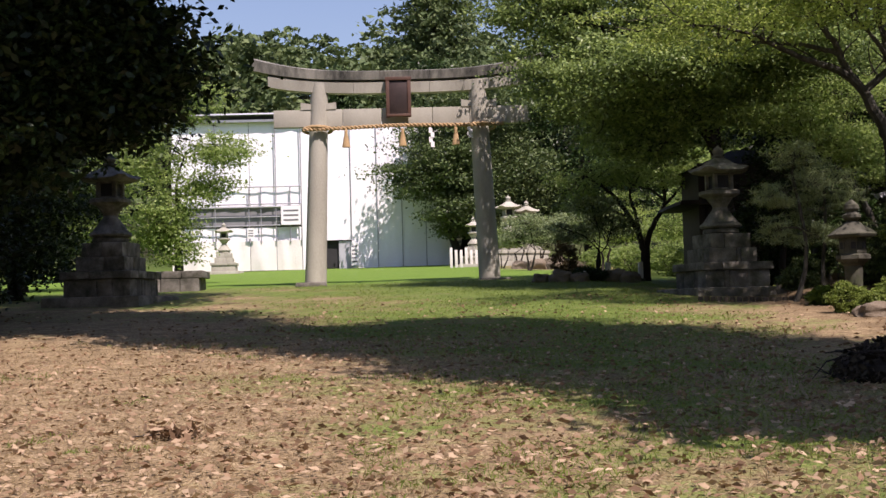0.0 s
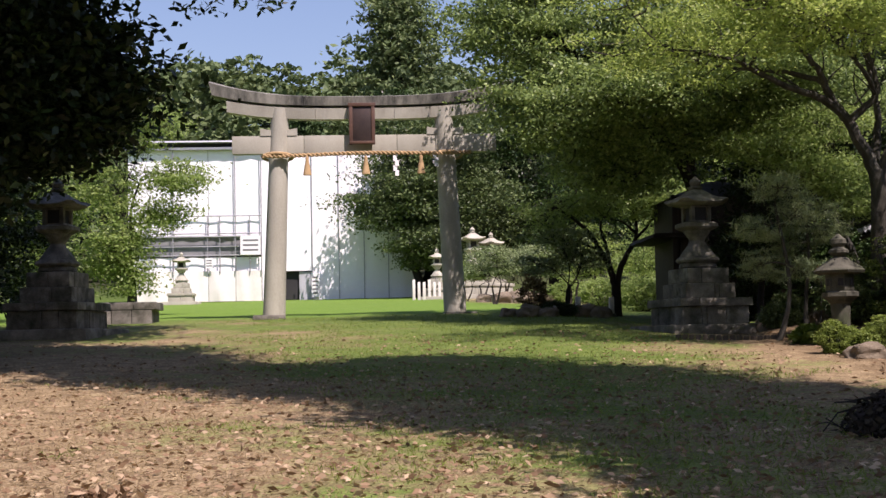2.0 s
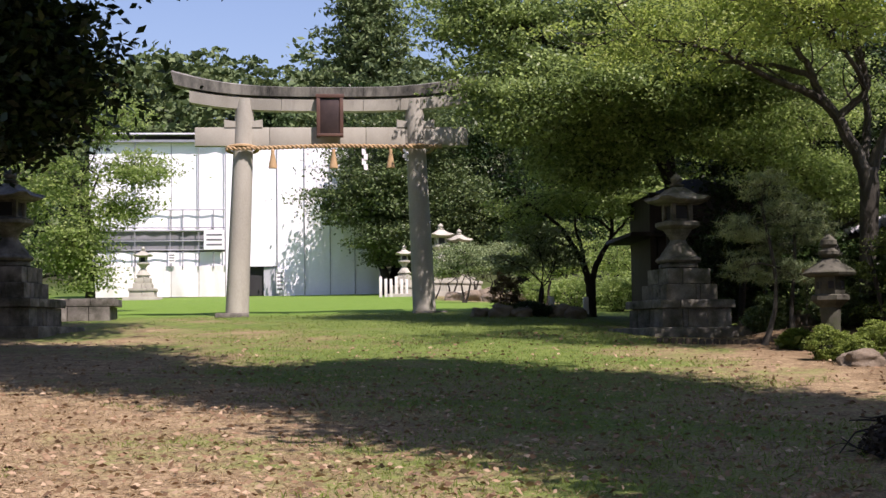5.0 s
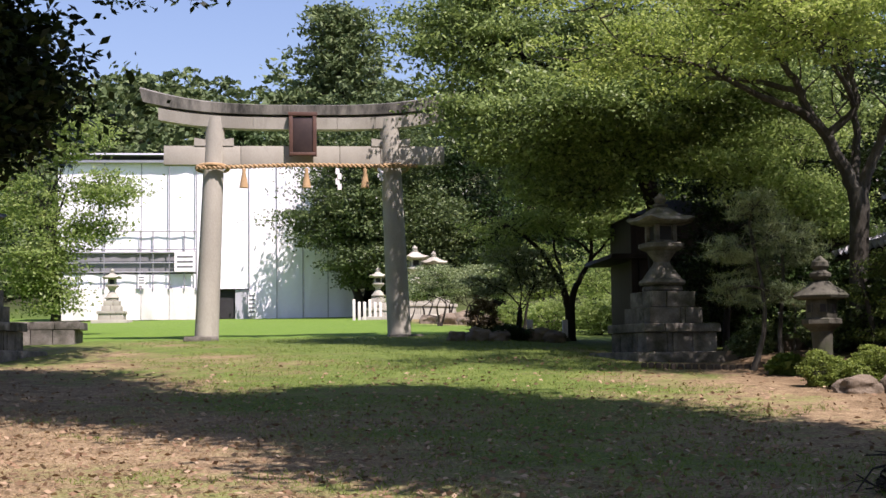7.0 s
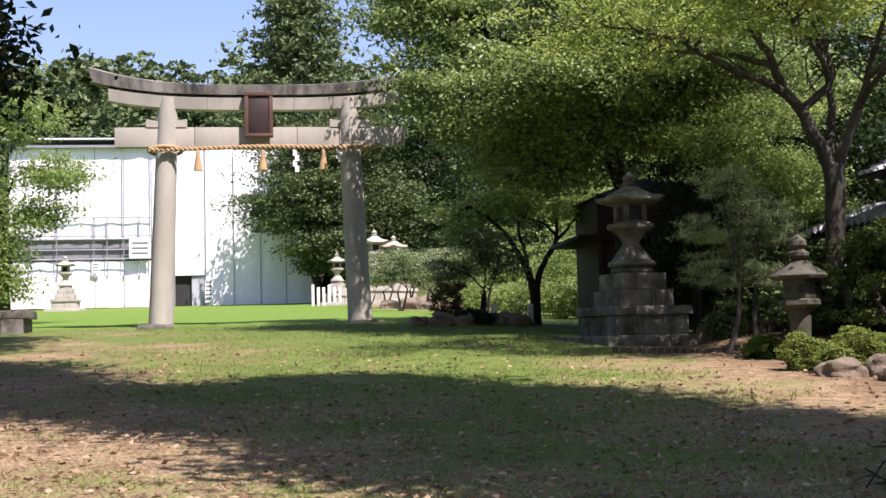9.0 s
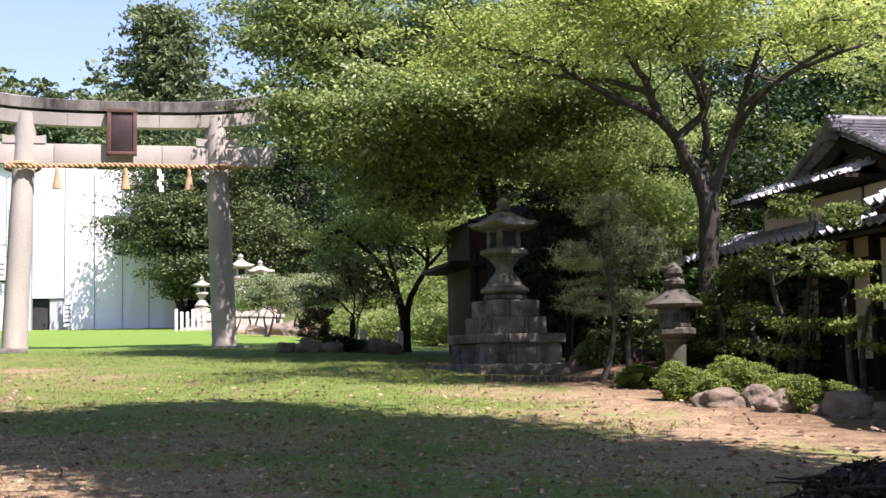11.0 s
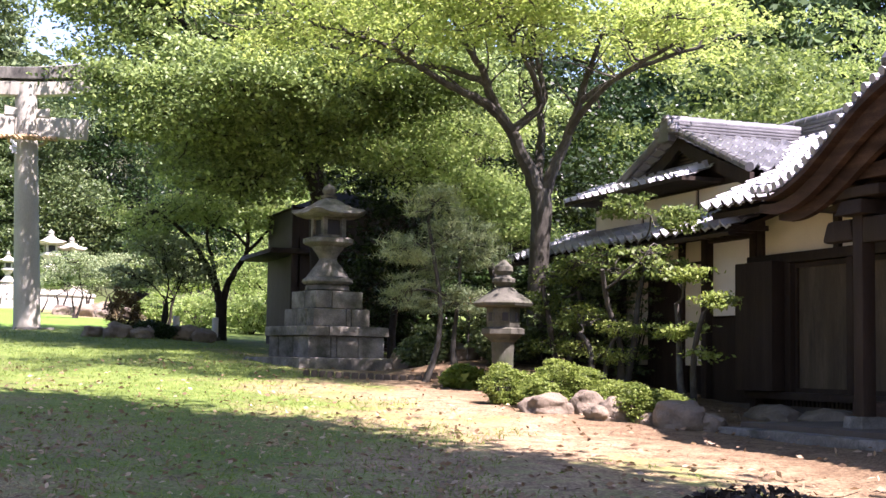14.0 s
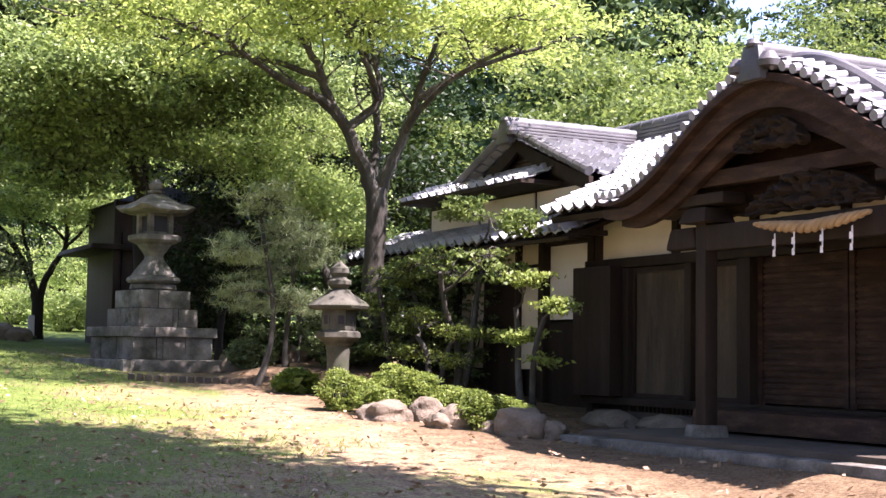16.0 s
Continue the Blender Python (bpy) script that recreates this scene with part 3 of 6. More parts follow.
def big_lantern(name, x, y, rz, scale, label, seed, pedestal=True, z=None, mat=STONE):
    rng = np.random.default_rng(seed)
    root = thing(name, x, y, (G(x, y) if z is None else z) - 0.03, label, "stone lantern", rz, "stone lanterns")
    if pedestal:
        part("foundation_slab", boxm((0, 0, 0.04), (2.2, 2.2, 0.26), 0, 0.985, 0.03), mat, root)
        for w, h, z1, per in ((1.50, 0.37, 0.17, 4), (1.62, 0.17, 0.54, 2), (1.12, 0.31, 0.71, 3), (0.94, 0.31, 1.02, 2)):
            blocks("tier", w, h, z1, root, rng, mat, per)
        b = 1.33
    else:
        part("foundation_slab", boxm((0, 0, 0.1), (0.9, 0.9, 0.3), 0, 0.95, 0.03), mat, root)
        b = 0.24
    part("foot", lathe([(0.34, 0), (0.37, 0.03), (0.36, 0.10), (0.33, 0.12), (0.40, 0.13), (0.43, 0.17), (0.41, 0.22), (0.36, 0.25)], 24, 0.3, c=(0, 0, b)), mat, root)
    part("shaft", lathe([(0.37, 0.0), (0.33, 0.06), (0.25, 0.17), (0.165, 0.28), (0.15, 0.33), (0.17, 0.38), (0.25, 0.49), (0.29, 0.55)], 24, 0.2, c=(0, 0, b + 0.25)), mat, root)
    part("platform", lathe([(0.28, 0.0), (0.37, 0.05), (0.39, 0.07), (0.39, 0.14), (0.35, 0.16)], 24, 0.6, c=(0, 0, b + 0.79)), mat, root)
    fb = b + 0.95
    # solid box, its dark colour stands for the shade in the hollow
    fire = part("firebox", boxm((0, 0, fb + 0.17), (0.34, 0.34, 0.34), 0, 1, 0.01), VOIDSHADE, root, "solid dark box painted as the shade inside the firebox")
    for sx in (-1, 1):
        for sy in (-1, 1):
            part("corner_post", boxm((sx * 0.185, sy * 0.185, fb + 0.18), (0.09, 0.09, 0.36), 0, 1, 0.01), mat, fire)
    for a in range(4):
        for d in (0.015, 0.335):
            bm = boxm((0, -0.185, fb + d + 0.01), (0.29, 0.06, 0.05))
            bmesh.ops.rotate(bm, verts=bm.verts, cent=(0, 0, 0), matrix=Matrix.Rotation(math.pi / 2 * a, 3, "Z"))
            part("window_bar", bm, mat, fire)
    # roof with upswept corners
    bm = bmesh.new()
    n = 32
    prof = [(0.50, 0.0), (0.57, 0.05), (0.53, 0.09), (0.42, 0.13), (0.30, 0.20), (0.20, 0.28), (0.13, 0.33), (0.05, 0.35)]
    rings = []
    for r, h in prof:
        ring = []
        for i in range(n):
            a = 2 * math.pi * (i + 0.5) / n
            q = 1 / max(abs(math.cos(a)), abs(math.sin(a)))
            k = 1 + 0.72 * (q - 1)
            ring.append(bm.verts.new((r * k * math.cos(a), r * k * math.sin(a), fb + 0.36 + h + 0.13 * max(0, (q - 1) / 0.414) ** 2 * (r / 0.57) ** 3)))
        rings.append(ring)
    for p, q in zip(rings, rings[1:]):
        for i in range(n):
            bm.faces.new((p[i], p[(i + 1) % n], q[(i + 1) % n], q[i]))
    bm.faces.new(rings[0][::-1])
    bm.faces.new(rings[-1])
    part("roof", bm, mat, root)
    part("jewel", lathe([(0.09, 0), (0.14, 0.03), (0.15, 0.06), (0.09, 0.08), (0.12, 0.12), (0.125, 0.17), (0.09, 0.22), (0.03, 0.27), (0.005, 0.30)], 18, c=(0, 0, fb + 0.69)), mat, root)
    root.scale = (scale, scale, scale)
    return root


big_lantern("stone_lantern", 6.84, 30.1, 13, 1.0, "tall grey stone lantern on a stepped granite pedestal, dappled shade", 3)
big_lantern("stone_lantern", -6.92, 33.2, -13, 1.1, "tall dark stone lantern on a stepped pedestal under trees", 4)
# far lanterns: paler torii granite puts the sunlight on them into the colour
big_lantern("stone_lantern", -10.05, 78.5, 0, 0.88, "pale stone lantern on steps before the white sheeting", 5, mat=TORII_STONE)
big_lantern("stone_lantern", 5.62, 75.0, 10, 1.16, "pale stone lantern with a pointed jewel beyond the lawn", 6, mat=TORII_STONE)
big_lantern("stone_lantern", 6.66, 75.8, 40, 1.07, "grey stone lantern with a broad cap beyond the lawn", 7, mat=TORII_STONE)
big_lantern("stone_lantern", 3.72, 75.0, 0, 0.82, "small pale stone lantern beside low white posts", 8, mat=TORII_STONE)


def garden_lantern():
    x, y = 8.0, 24.8
    r = thing("garden_lantern", x, y, G(x, y) - 0.05, "mossy grey stone garden lantern behind clipped azaleas", "stone lantern")
    part("shaft", lathe([(0.22, 0), (0.20, 0.10), (0.15, 0.2), (0.15, 0.55), (0.165, 0.78), (0.21, 0.82)], 18, 0.2), MOSSSTONE, r)
    part("platform", lathe([(0.18, 0.80), (0.27, 0.87), (0.31, 0.90), (0.31, 0.97), (0.26, 0.99)], 6), MOSSSTONE, r)
    fire = part("firebox", lathe([(0.22, 0.98), (0.24, 1.01), (0.24, 1.26), (0.22, 1.30)], 6), MOSSSTONE, r)
    # dark patches on the solid firebox, painted as shaded windows
    for a in (200, 260, 320):
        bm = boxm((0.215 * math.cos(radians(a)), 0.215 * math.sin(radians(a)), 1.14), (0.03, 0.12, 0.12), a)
        part("window_shade_patch", bm, VOIDSHADE, fire, "dark patch painted as the shade in the firebox window")
    part("roof", lathe([(0.34, 1.28), (0.42, 1.30), (0.44, 1.34), (0.37, 1.40), (0.24, 1.48), (0.14, 1.56), (0.07, 1.58)], 6), MOSSSTONE, r)
    part("jewel", lathe([(0.08, 1.56), (0.12, 1.60), (0.17, 1.64), (0.17, 1.69), (0.11, 1.72), (0.10, 1.74), (0.14, 1.80), (0.13, 1.87), (0.06, 1.93), (0.02, 1.97)], 16), MOSSSTONE, r)


garden_lantern()


# ---- sheeted building ----
def sheeted():
    y, z0 = 82.0, 4.42
    b = thing("sheeted_building", -5.0, y, z0, "shrine hall wrapped in white tarpaulin and scaffolding", "building")
    ox = 5.0
    seams = [-13.5, -10.95, -8.96, -7.42, -5.94]
    full = [-5.94, -4.72, -3.06, -1.53, -0.09, 1.3, 2.7]

    def sheet(x0, x1, za, zb, mat, name="tarpaulin", yy=0.0, sag=0.06, seed=0):
        bm = bmesh.new()
        nx, nz = 10, max(4, int((zb - za) / 0.5))
        g = []
        for j in range(nz + 1):
            row = []
            for i in range(nx + 1):
                u, w = i / nx, j / nz
                x, z = x0 + (x1 - x0) * u, za + (zb - za) * w
                d = sag * math.sin(math.pi * u) * (0.4 + noise.noise((x * 1.3, z * 0.5, seed))) + 0.03 * noise.noise((x * 3, z * 2, seed + 5))
                row.append(bm.verts.new((x + ox, yy - d, z - z0)))
            g.append(row)
        for j in range(nz):
            for i in range(nx):
                bm.faces.new((g[j][i], g[j][i + 1], g[j + 1][i + 1], g[j + 1][i]))
        r = bmesh.ops.extrude_face_region(bm, geom=bm.faces[:])
        bmesh.ops.translate(bm, verts=[v for v in r["geom"] if isinstance(v, bmesh.types.BMVert)], vec=(0, 0.02, 0))
        bmesh.ops.recalc_face_normals(bm, faces=bm.faces)
        return part(name, bm, mat, b)
    for i, (a, c) in enumerate(zip(seams, seams[1:])):
        sheet(a + 0.015, c - 0.015, 8.2, 13.25, SHEET, seed=i)
        sheet(a + 0.015, c - 0.015, 6.05, 6.95, SHEET, yy=0.12, seed=i + 20)
        sheet(a + 0.015, c - 0.015, z0, 6.15, CANVAS, "canvas_skirt", -0.1, 0.18, seed=i + 40)
    for i, (a, c) in enumerate(zip(full, full[1:])):
        sheet(a + 0.015, c - 0.015, 6.1 if a == -4.72 else z0, 13.1 - 0.04 * i, SHEET, seed=i + 60)
    # back of the wrapped hall (a solid block in shade colour), deck opening and passage
    part("hall_body", boxm((0.0, 3.2, 4.2), (15.8, 5.9, 8.3)), VOIDSHADE, b, "solid dark block painted as the shade behind the sheeting")
    part("deck_panel", boxm((-5.0, 0.18, 3.15), (7.4, 0.04, 1.1)), surface("grey_deck_mesh", [(0.3, (0.16, 0.165, 0.17)), (0.8, (0.27, 0.27, 0.28))], 1.5, 0.7, 0.2, 15), b, "grey mesh behind the scaffold deck")
    part("door_flap", boxm((1.55, 0.1, 0.82), (0.75, 0.03, 1.62)), ROOFSHEET, b, "grey flap beside the passage")
    part("side_sheet", boxm((7.72, 3.0, 4.2), (0.04, 6.0, 8.5)), SHEET, b)
    part("roof_sheet", boxm((-4.5, 2.6, 9.15), (9.2, 6.2, 0.12), 0, 0.93), ROOFSHEET, b, "pale grey sheet roof")
    part("roof_edge", boxm((-4.6, -0.25, 8.75), (8.6, 0.2, 0.14)), STEEL, b)
    for z in (7.05, 7.55, 8.12, 9.3, 8.3):
        bm = bmesh.new()
        tube(bm, [(-8.5, -0.22, z - z0), (-0.95, -0.22, z - z0)], 0.035 if z != 8.12 else 0.06, 8)
        part("scaffold_rail", bm, STEEL, b)
    for x in (-12.3, -10.95, -9.0, -8.3, -7.42, -6.6, -5.94):
        bm = bmesh.new()
        tube(bm, [(x + ox, -0.2, 1.6), (x + ox, -0.2, 8.9 if x in (-10.95, -7.42, -5.94) else 4.9)], 0.035, 8)
        part("scaffold_post", bm, STEEL, b)
    for x in full[1:-1]:
        bm = bmesh.new()
        tube(bm, [(x + ox, -0.06, 0), (x + ox, -0.06, 8.6)], 0.028, 8)
        part("scaffold_post", bm, STEEL, b)
    for x, z, w, h, n in ((-6.55, 7.6, 1.15, 1.1, 3), (-2.9, 5.25, 0.42, 1.35, 5), (-8.9, 6.6, 0.4, 0.6, 3)):
        s = thing("notice_board", x, y - 0.34, z, "white notice board with grey print on the scaffolding", "sign")
        part("board", boxm((0, 0, 0), (w, 0.03, h)), PAPER, s)
        for k in range(n):
            part("print_line", boxm((0, -0.02, h * (0.5 - (k + 1) / (n + 1))), (w * 0.75, 0.012, h * 0.35 / (n + 1))), INK, s)


sheeted()


def low_fence():
    f = thing("stone_post_fence", 3.2, 74.0, G(3.2, 74.0), "row of low white stone posts", "fence")
    for k in range(6):
        part("post", boxm((-0.75 + 0.27 * k, 0.08 * k, 0.45), (0.15, 0.15, 0.95 + 0.25 * (k % 3 == 0)), 0, 0.95, 0.02), WPLASTER, f)


low_fence()


# ---- house ----
def tile_slope(root, o, ex, es, nx, ns, name="roof_tile", wave=0.08, joined=False, mat=None):
    """Pantiles on a slope: o the eave corner, ex one tile along the eave, es one course up the slope."""
    o, ex, es = Vector(o), Vector(ex), Vector(es)
    nrm = ex.cross(es).normalized()
    if nrm.z < 0:
        nrm = -nrm
    bm = bmesh.new()

    def one(bm, org):
        rows = []
        for t, lift in ((-0.06, 0.032), (1.0, 0.0)):
            rows.append([bm.verts.new(org + ex * u + es * t + nrm * (lift + h)) for u, h in ((0.0, 0.0), (0.16, wave * 0.1), (0.5, -wave * 0.35), (0.72, wave * 0.15), (0.86, wave), (1.0, wave * 0.75), (1.06, 0.0))])
        k = len(rows[0])
        for i in range(k - 1):
            bm.faces.new((rows[0][i], rows[0][i + 1], rows[1][i + 1], rows[1][i]))
        low = [bm.verts.new(v.co - nrm * 0.03) for v in rows[0]]
        for i in range(k - 1):
            bm.faces.new((low[i], low[i + 1], rows[0][i + 1], rows[0][i]))
    if joined:
        for j in range(ns):
            for i in range(nx):
                one(bm, o + ex * i + es * j)
        bmesh.ops.recalc_face_normals(bm, faces=bm.faces)
        return tagged(part(name, bm, mat or TILE, root, flat=True), kind="stuff")
    one(bm, Vector((0, 0, 0)))
    src = part(name, bm, mat or TILE, root, flat=True)
    src.matrix_basis = Matrix.Translation(o)
    for j in range(ns):
        for i in range(nx):
            if i or j:
                share(name, src, root, Matrix.Translation(o + ex * i + es * j))


def ridge(root, a, b, h=0.28, w=0.3, end=True):
    """A ridge of stacked flat tiles with a round cap and an ornamented end."""
    a, b = Vector(a), Vector(b)
    d = (b - a).normalized()
    rz = math.degrees(math.atan2(d.y, d.x))
    L = (b - a).length
    mid = (a + b) / 2
    for k in range(4):
        bm = bmesh.new()
        box(bm, (0, 0, 0), (L, w * (1 - 0.09 * k), h / 4 - 0.012), bevel=0.006)
        m = Matrix.Translation(mid + Vector((0, 0, h * (k + 0.5) / 4))) @ d.to_track_quat("X", "Z").to_matrix().to_4x4()
        bmesh.ops.transform(bm, matrix=m, verts=bm.verts)
        part("ridge_course", bm, RIDGETILE, root)
    n = max(3, int(L / 0.3))
    for i in range(n):
        p, q = a.lerp(b, i / n), a.lerp(b, (i + 0.97) / n)
        part("ridge_cap_tile", tube(bmesh.new(), [p + Vector((0, 0, h + 0.02)), q + Vector((0, 0, h + 0.02))], [0.085, 0.095], 10), RIDGETILE, root)
    if end:
        bm = bmesh.new()
        box(bm, (0, 0, 0.06), (0.14, 0.36, 0.34), top=0.65, bevel=0.03)
        lathe([(0.07, 0), (0.08, 0.03), (0.05, 0.08)], 12, bm=bm, c=(0, 0, 0.22))
        for s in (-1, 1):
            lathe([(0.10, 0), (0.11, 0.06), (0.06, 0.14)], 10, bm=bm, c=(0, s * 0.22, 0.0))
        bmesh.ops.transform(bm, matrix=Matrix.Translation(a - d * 0.06) @ Matrix.Rotation(radians(rz), 4, "Z"), verts=bm.verts)
        part("ridge_end_tile", bm, RIDGETILE, root, "grey ornamental ridge-end tile")


def house():
    F = 1.14
    h = thing("house", 0, 0, 0, "old Japanese house with cream plaster, dark timber and grey tiled roofs", "house")
    X = 11.0
    # plinth and walls
    part("plinth", boxm((14.5, 20.3, F + 0.1), (7.2, 17.9, 0.3)), CONCRETE, h)
    part("wall_core", boxm((14.6, 20.2, F + 1.6), (7.0, 17.6, 3.0)), DARKWOOD, h)

    def panel(name, y0, y1, z0, z1, mat, d=0.03, label=""):
        return part(name, boxm((X - d / 2, (y0 + y1) / 2, (z0 + z1) / 2), (d, y1 - y0, z1 - z0), 0, 1, 0.004), mat, h, label)

    def post(y, z0, z1, w=0.12, d=0.10):
        part("wall_post", boxm((X - d / 2 + 0.01, y, (z0 + z1) / 2), (d, w, z1 - z0), 0, 1, 0.008), DARKWOOD, h)
    zs, zb = 1.57, 3.27
    # entrance wing: plaster above the beam, boarded doors below
    for a, b in ((22.62, 21.0), (20.9, 19.5), (19.4, 18.0), (17.9, 16.4), (16.3, 14.6)):
        panel("plaster_panel", b, a, zb + 0.14, 4.08, PLASTER, label="cream plaster panel")
    for y in (22.68, 20.95, 19.45, 17.95, 16.35):
        post(y, zb + 0.1, 4.1)
    part("lintel", boxm((X - 0.07, 18.6, zb + 0.07), (0.16, 8.6, 0.13), 0, 1, 0.01), DARKWOOD, h, "dark timber lintel over the doors")
    part("sill", boxm((X - 0.09, 18.6, zs - 0.05), (0.22, 8.6, 0.10), 0, 1, 0.01), DARKWOOD, h, "dark timber sill")
    part("shutter_box", boxm((X - 0.17, 22.45, (zs + zb) / 2 + 0.02), (0.34, 0.90, zb - zs + 0.02), 0, 1, 0.012), DARKWOOD, h, "blackened timber shutter box")
    for a, b in ((21.88, 20.62), (20.58, 19.66)):
        p = panel("boarded_door", b, a, zs, zb, DOORWOOD, 0.04, "weathered brown boarded sliding door")
        for e in (a - 0.035, b + 0.035):
            part("stile", boxm((X - 0.055, e, (zs + zb) / 2), (0.035, 0.06, zb - zs)), DARKWOOD, p)
        for z in (zs + 0.03, zb - 0.04):
            part("rail", boxm((X - 0.055, (a + b) / 2, z), (0.035, a - b - 0.14, 0.06)), DARKWOOD, p)
    for y in (21.93, 20.60, 19.6):
        post(y, zs, zb, 0.13, 0.16)
    for a, b in ((19.38, 17.92), (17.9, 16.4), (16.38, 14.9)):
        p = panel("slatted_door", b, a, zs + 0.02, zb, PORCHWOOD, 0.03, "reddish brown sliding door with fine horizontal slats")
        for k in range(24):
            part("slat", boxm((X - 0.045, (a + b) / 2, zs + 0.09 + k * (zb - zs - 0.12) / 24), (0.022, a - b - 0.16, 0.038)), PORCHWOOD, p)
        for e in (a - 0.04, b + 0.04):
            part("stile", boxm((X - 0.05, e, (zs + zb) / 2), (0.045, 0.075, zb - zs)), PORCHWOOD, p)
    post(19.48, F + 0.2, zb, 0.2, 0.2)
    # vent slats under the sill, base stones, steps
    for k in range(38):
        part("vent_slat", boxm((X - 0.05, 22.1 - k * 0.085, F + 0.22), (0.03, 0.05, 0.30)), DARKWOOD, h)
    part("porch_step", boxm((10.35, 17.2, F + 0.28), (0.8, 4.3, 0.22), 0, 0.99, 0.02), PORCHWOOD, h, "dark wooden porch step")
    part("porch_floor", boxm((9.95, 17.2, F + 0.06), (2.1, 5.6, 0.16), 0, 0.99, 0.02), CONCRETE, h, "worn stone porch platform")
    part("edge_stone", boxm((8.78, 17.6, F + 0.02), (0.26, 6.2, 0.12), 0, 0.97, 0.02), STONE, h)
    for y0, y1 in ((22.7, 21.3), (21.25, 20.1)):
        bm = bmesh.new()
        bmesh.ops.create_icosphere(bm, subdivisions=3, radius=1)
        for v in bm.verts:
            k = 1 + 0.25 * noise.noise(v.co * 2 + Vector((y0, 0, 0)))
            v.co = Vector((10.65 + v.co.x * 0.28 * k, (y0 + y1) / 2 + v.co.y * 0.62 * k, F + 0.06 + v.co.z * 0.2 * k))
        part("base_stone", bm, ROCK, h)

    # left wing: corner, white and cream panels over dark boards
    panel("white_panel", 22.88, 23.98, 2.62, 3.68, WPLASTER, label="white plaster panel")
    panel("dark_board_panel", 22.88, 23.98, F + 0.2, 2.58, DARKWOOD, 0.05)
    panel("plaster_panel", 22.88, 23.98, 3.79, 4.0, PLASTER)
    post(24.06, F, 4.0, 0.14, 0.16)
    post(22.8, F, 4.1, 0.14, 0.14)
    part("tie_beam", boxm((X - 0.06, 23.43, 3.735), (0.12, 1.12, 0.1), 0, 1, 0.01), DARKWOOD, h)
    y = 24.14
    for w, kind in ((0.75, 0), (0.95, 1), (0.95, 0), (0.95, 1), (0.95, 1)):
        panel("plaster_panel" if kind == 0 else "dark_board_panel", y, y + w - 0.1, 1.9 if kind == 0 else F + 0.2, 3.4, PLASTER if kind == 0 else DARKWOOD, 0.03 + 0.02 * kind)
        panel("plaster_panel", y, y + w - 0.1, 3.45, 3.75, PLASTER, 0.025)
        post(y + w - 0.05, F, 3.8)
        y += w
    # upper wall of the left wing
    part("upper_wall", boxm((13.2, 25.4, 4.35), (4.6, 4.6, 0.9)), DARKWOOD, h)
    for a, b in ((22.7, 24.2), (24.3, 25.9), (26.0, 27.6)):
        part("plaster_panel", boxm((10.88, (a + b) / 2, 4.32), (0.03, b - a, 0.34)), PLASTER, h)

    # pent roof over the left wing wall
    def slope(o, along, up, n, m, joined=False):
        tile_slope(h, o, along, up, n, m, joined=joined)
    nx = 28
    ex = Vector((0, 0.265, 0))
    up = Vector((0.24, 0, 0.094))
    slope((10.0, 21.9, 3.72), ex, up, nx, 5)
    board = part("pent_roof_board", boxm((10.58, 25.6, 3.86), (1.3, 7.3, 0.05)), DARKWOOD, h)
    board.data.transform(Matrix.Translation((10.58, 25.6, 3.86)) @ Matrix.Rotation(radians(-21.4), 4, "Y") @ Matrix.Translation((-10.58, -25.6, -3.86)))
    for k in range(21):
        part("rafter_end", boxm((10.3, 22.0 + k * 0.36, 3.72), (0.6, 0.06, 0.07)), DARKWOOD, h)
    # upper roof: pent eave to the front, gable over it, slopes to both sides
    slope((10.25, 23.55, 4.56), ex, Vector((0.235, 0, 0.10)), 15, 3)
    part("upper_eave_board", boxm((10.65, 25.5, 4.56), (0.9, 3.9, 0.06)), DARKWOOD, h)
    # gable
    gy, gz, gw = 24.6, 5.32, 1.95
    bm = bmesh.new()
    v = [bm.verts.new(p) for p in ((10.95, gy - gw * 0.85, 4.72), (10.95, gy + gw * 0.85, 4.72), (10.95, gy, gz - 0.1), (11.05, gy - gw * 0.85, 4.72), (11.05, gy + gw * 0.85, 4.72), (11.05, gy, gz - 0.1))]
    for f in ((0, 2, 1), (3, 4, 5), (0, 1, 4, 3), (1, 2, 5, 4), (2, 0, 3, 5)):
        bm.faces.new([v[i] for i in f])
    bmesh.ops.recalc_face_normals(bm, faces=bm.faces)
    part("gable_wall", bm, DARKWOOD, h, "dark timber gable", True)
    for k in range(9):
        w = 0.9 - k * 0.085
        part("gable_lattice", boxm((10.93, gy, 4.78 + k * 0.06), (0.03, w, 0.025)), DOORWOOD, h)
    for s in (-1, 1):
        bm = bmesh.new()
        pts = [(10.78, gy + s * gw * q * 1.0, gz - 0.78 * (q ** 0.85)) for q in np.linspace(0, 1, 9)]
        rings = [[bm.verts.new((p[0] + a, p[1], p[2] + c)) for a, c in ((-0.035, 0.02), (0.035, 0.02), (0.035, -0.19), (-0.035, -0.19))] for p in pts]
        for p, q in zip(rings, rings[1:]):
            for i in range(4):
                bm.faces.new((p[i], p[(i + 1) % 4], q[(i + 1) % 4], q[i]))
        bm.faces.new(rings[0])
        bm.faces.new(rings[-1][::-1])
        bmesh.ops.recalc_face_normals(bm, faces=bm.faces)
        part("bargeboard", bm, DARKWOOD, h)
        # slope beside the gable
        e = Vector((0.27, 0, 0))
        u = Vector((0, -s * 0.215, 0.083))
        k = 10 if s > 0 else 9
        tile_slope(h, Vector((10.62, gy, gz + 0.03)) - u * k, e, u, 26, k, joined=(s > 0))
    part("upper_roof_base", boxm((14.1, gy, 4.85), (6.4, 3.7, 0.75), 0, 0.35), DARKWOOD, h)
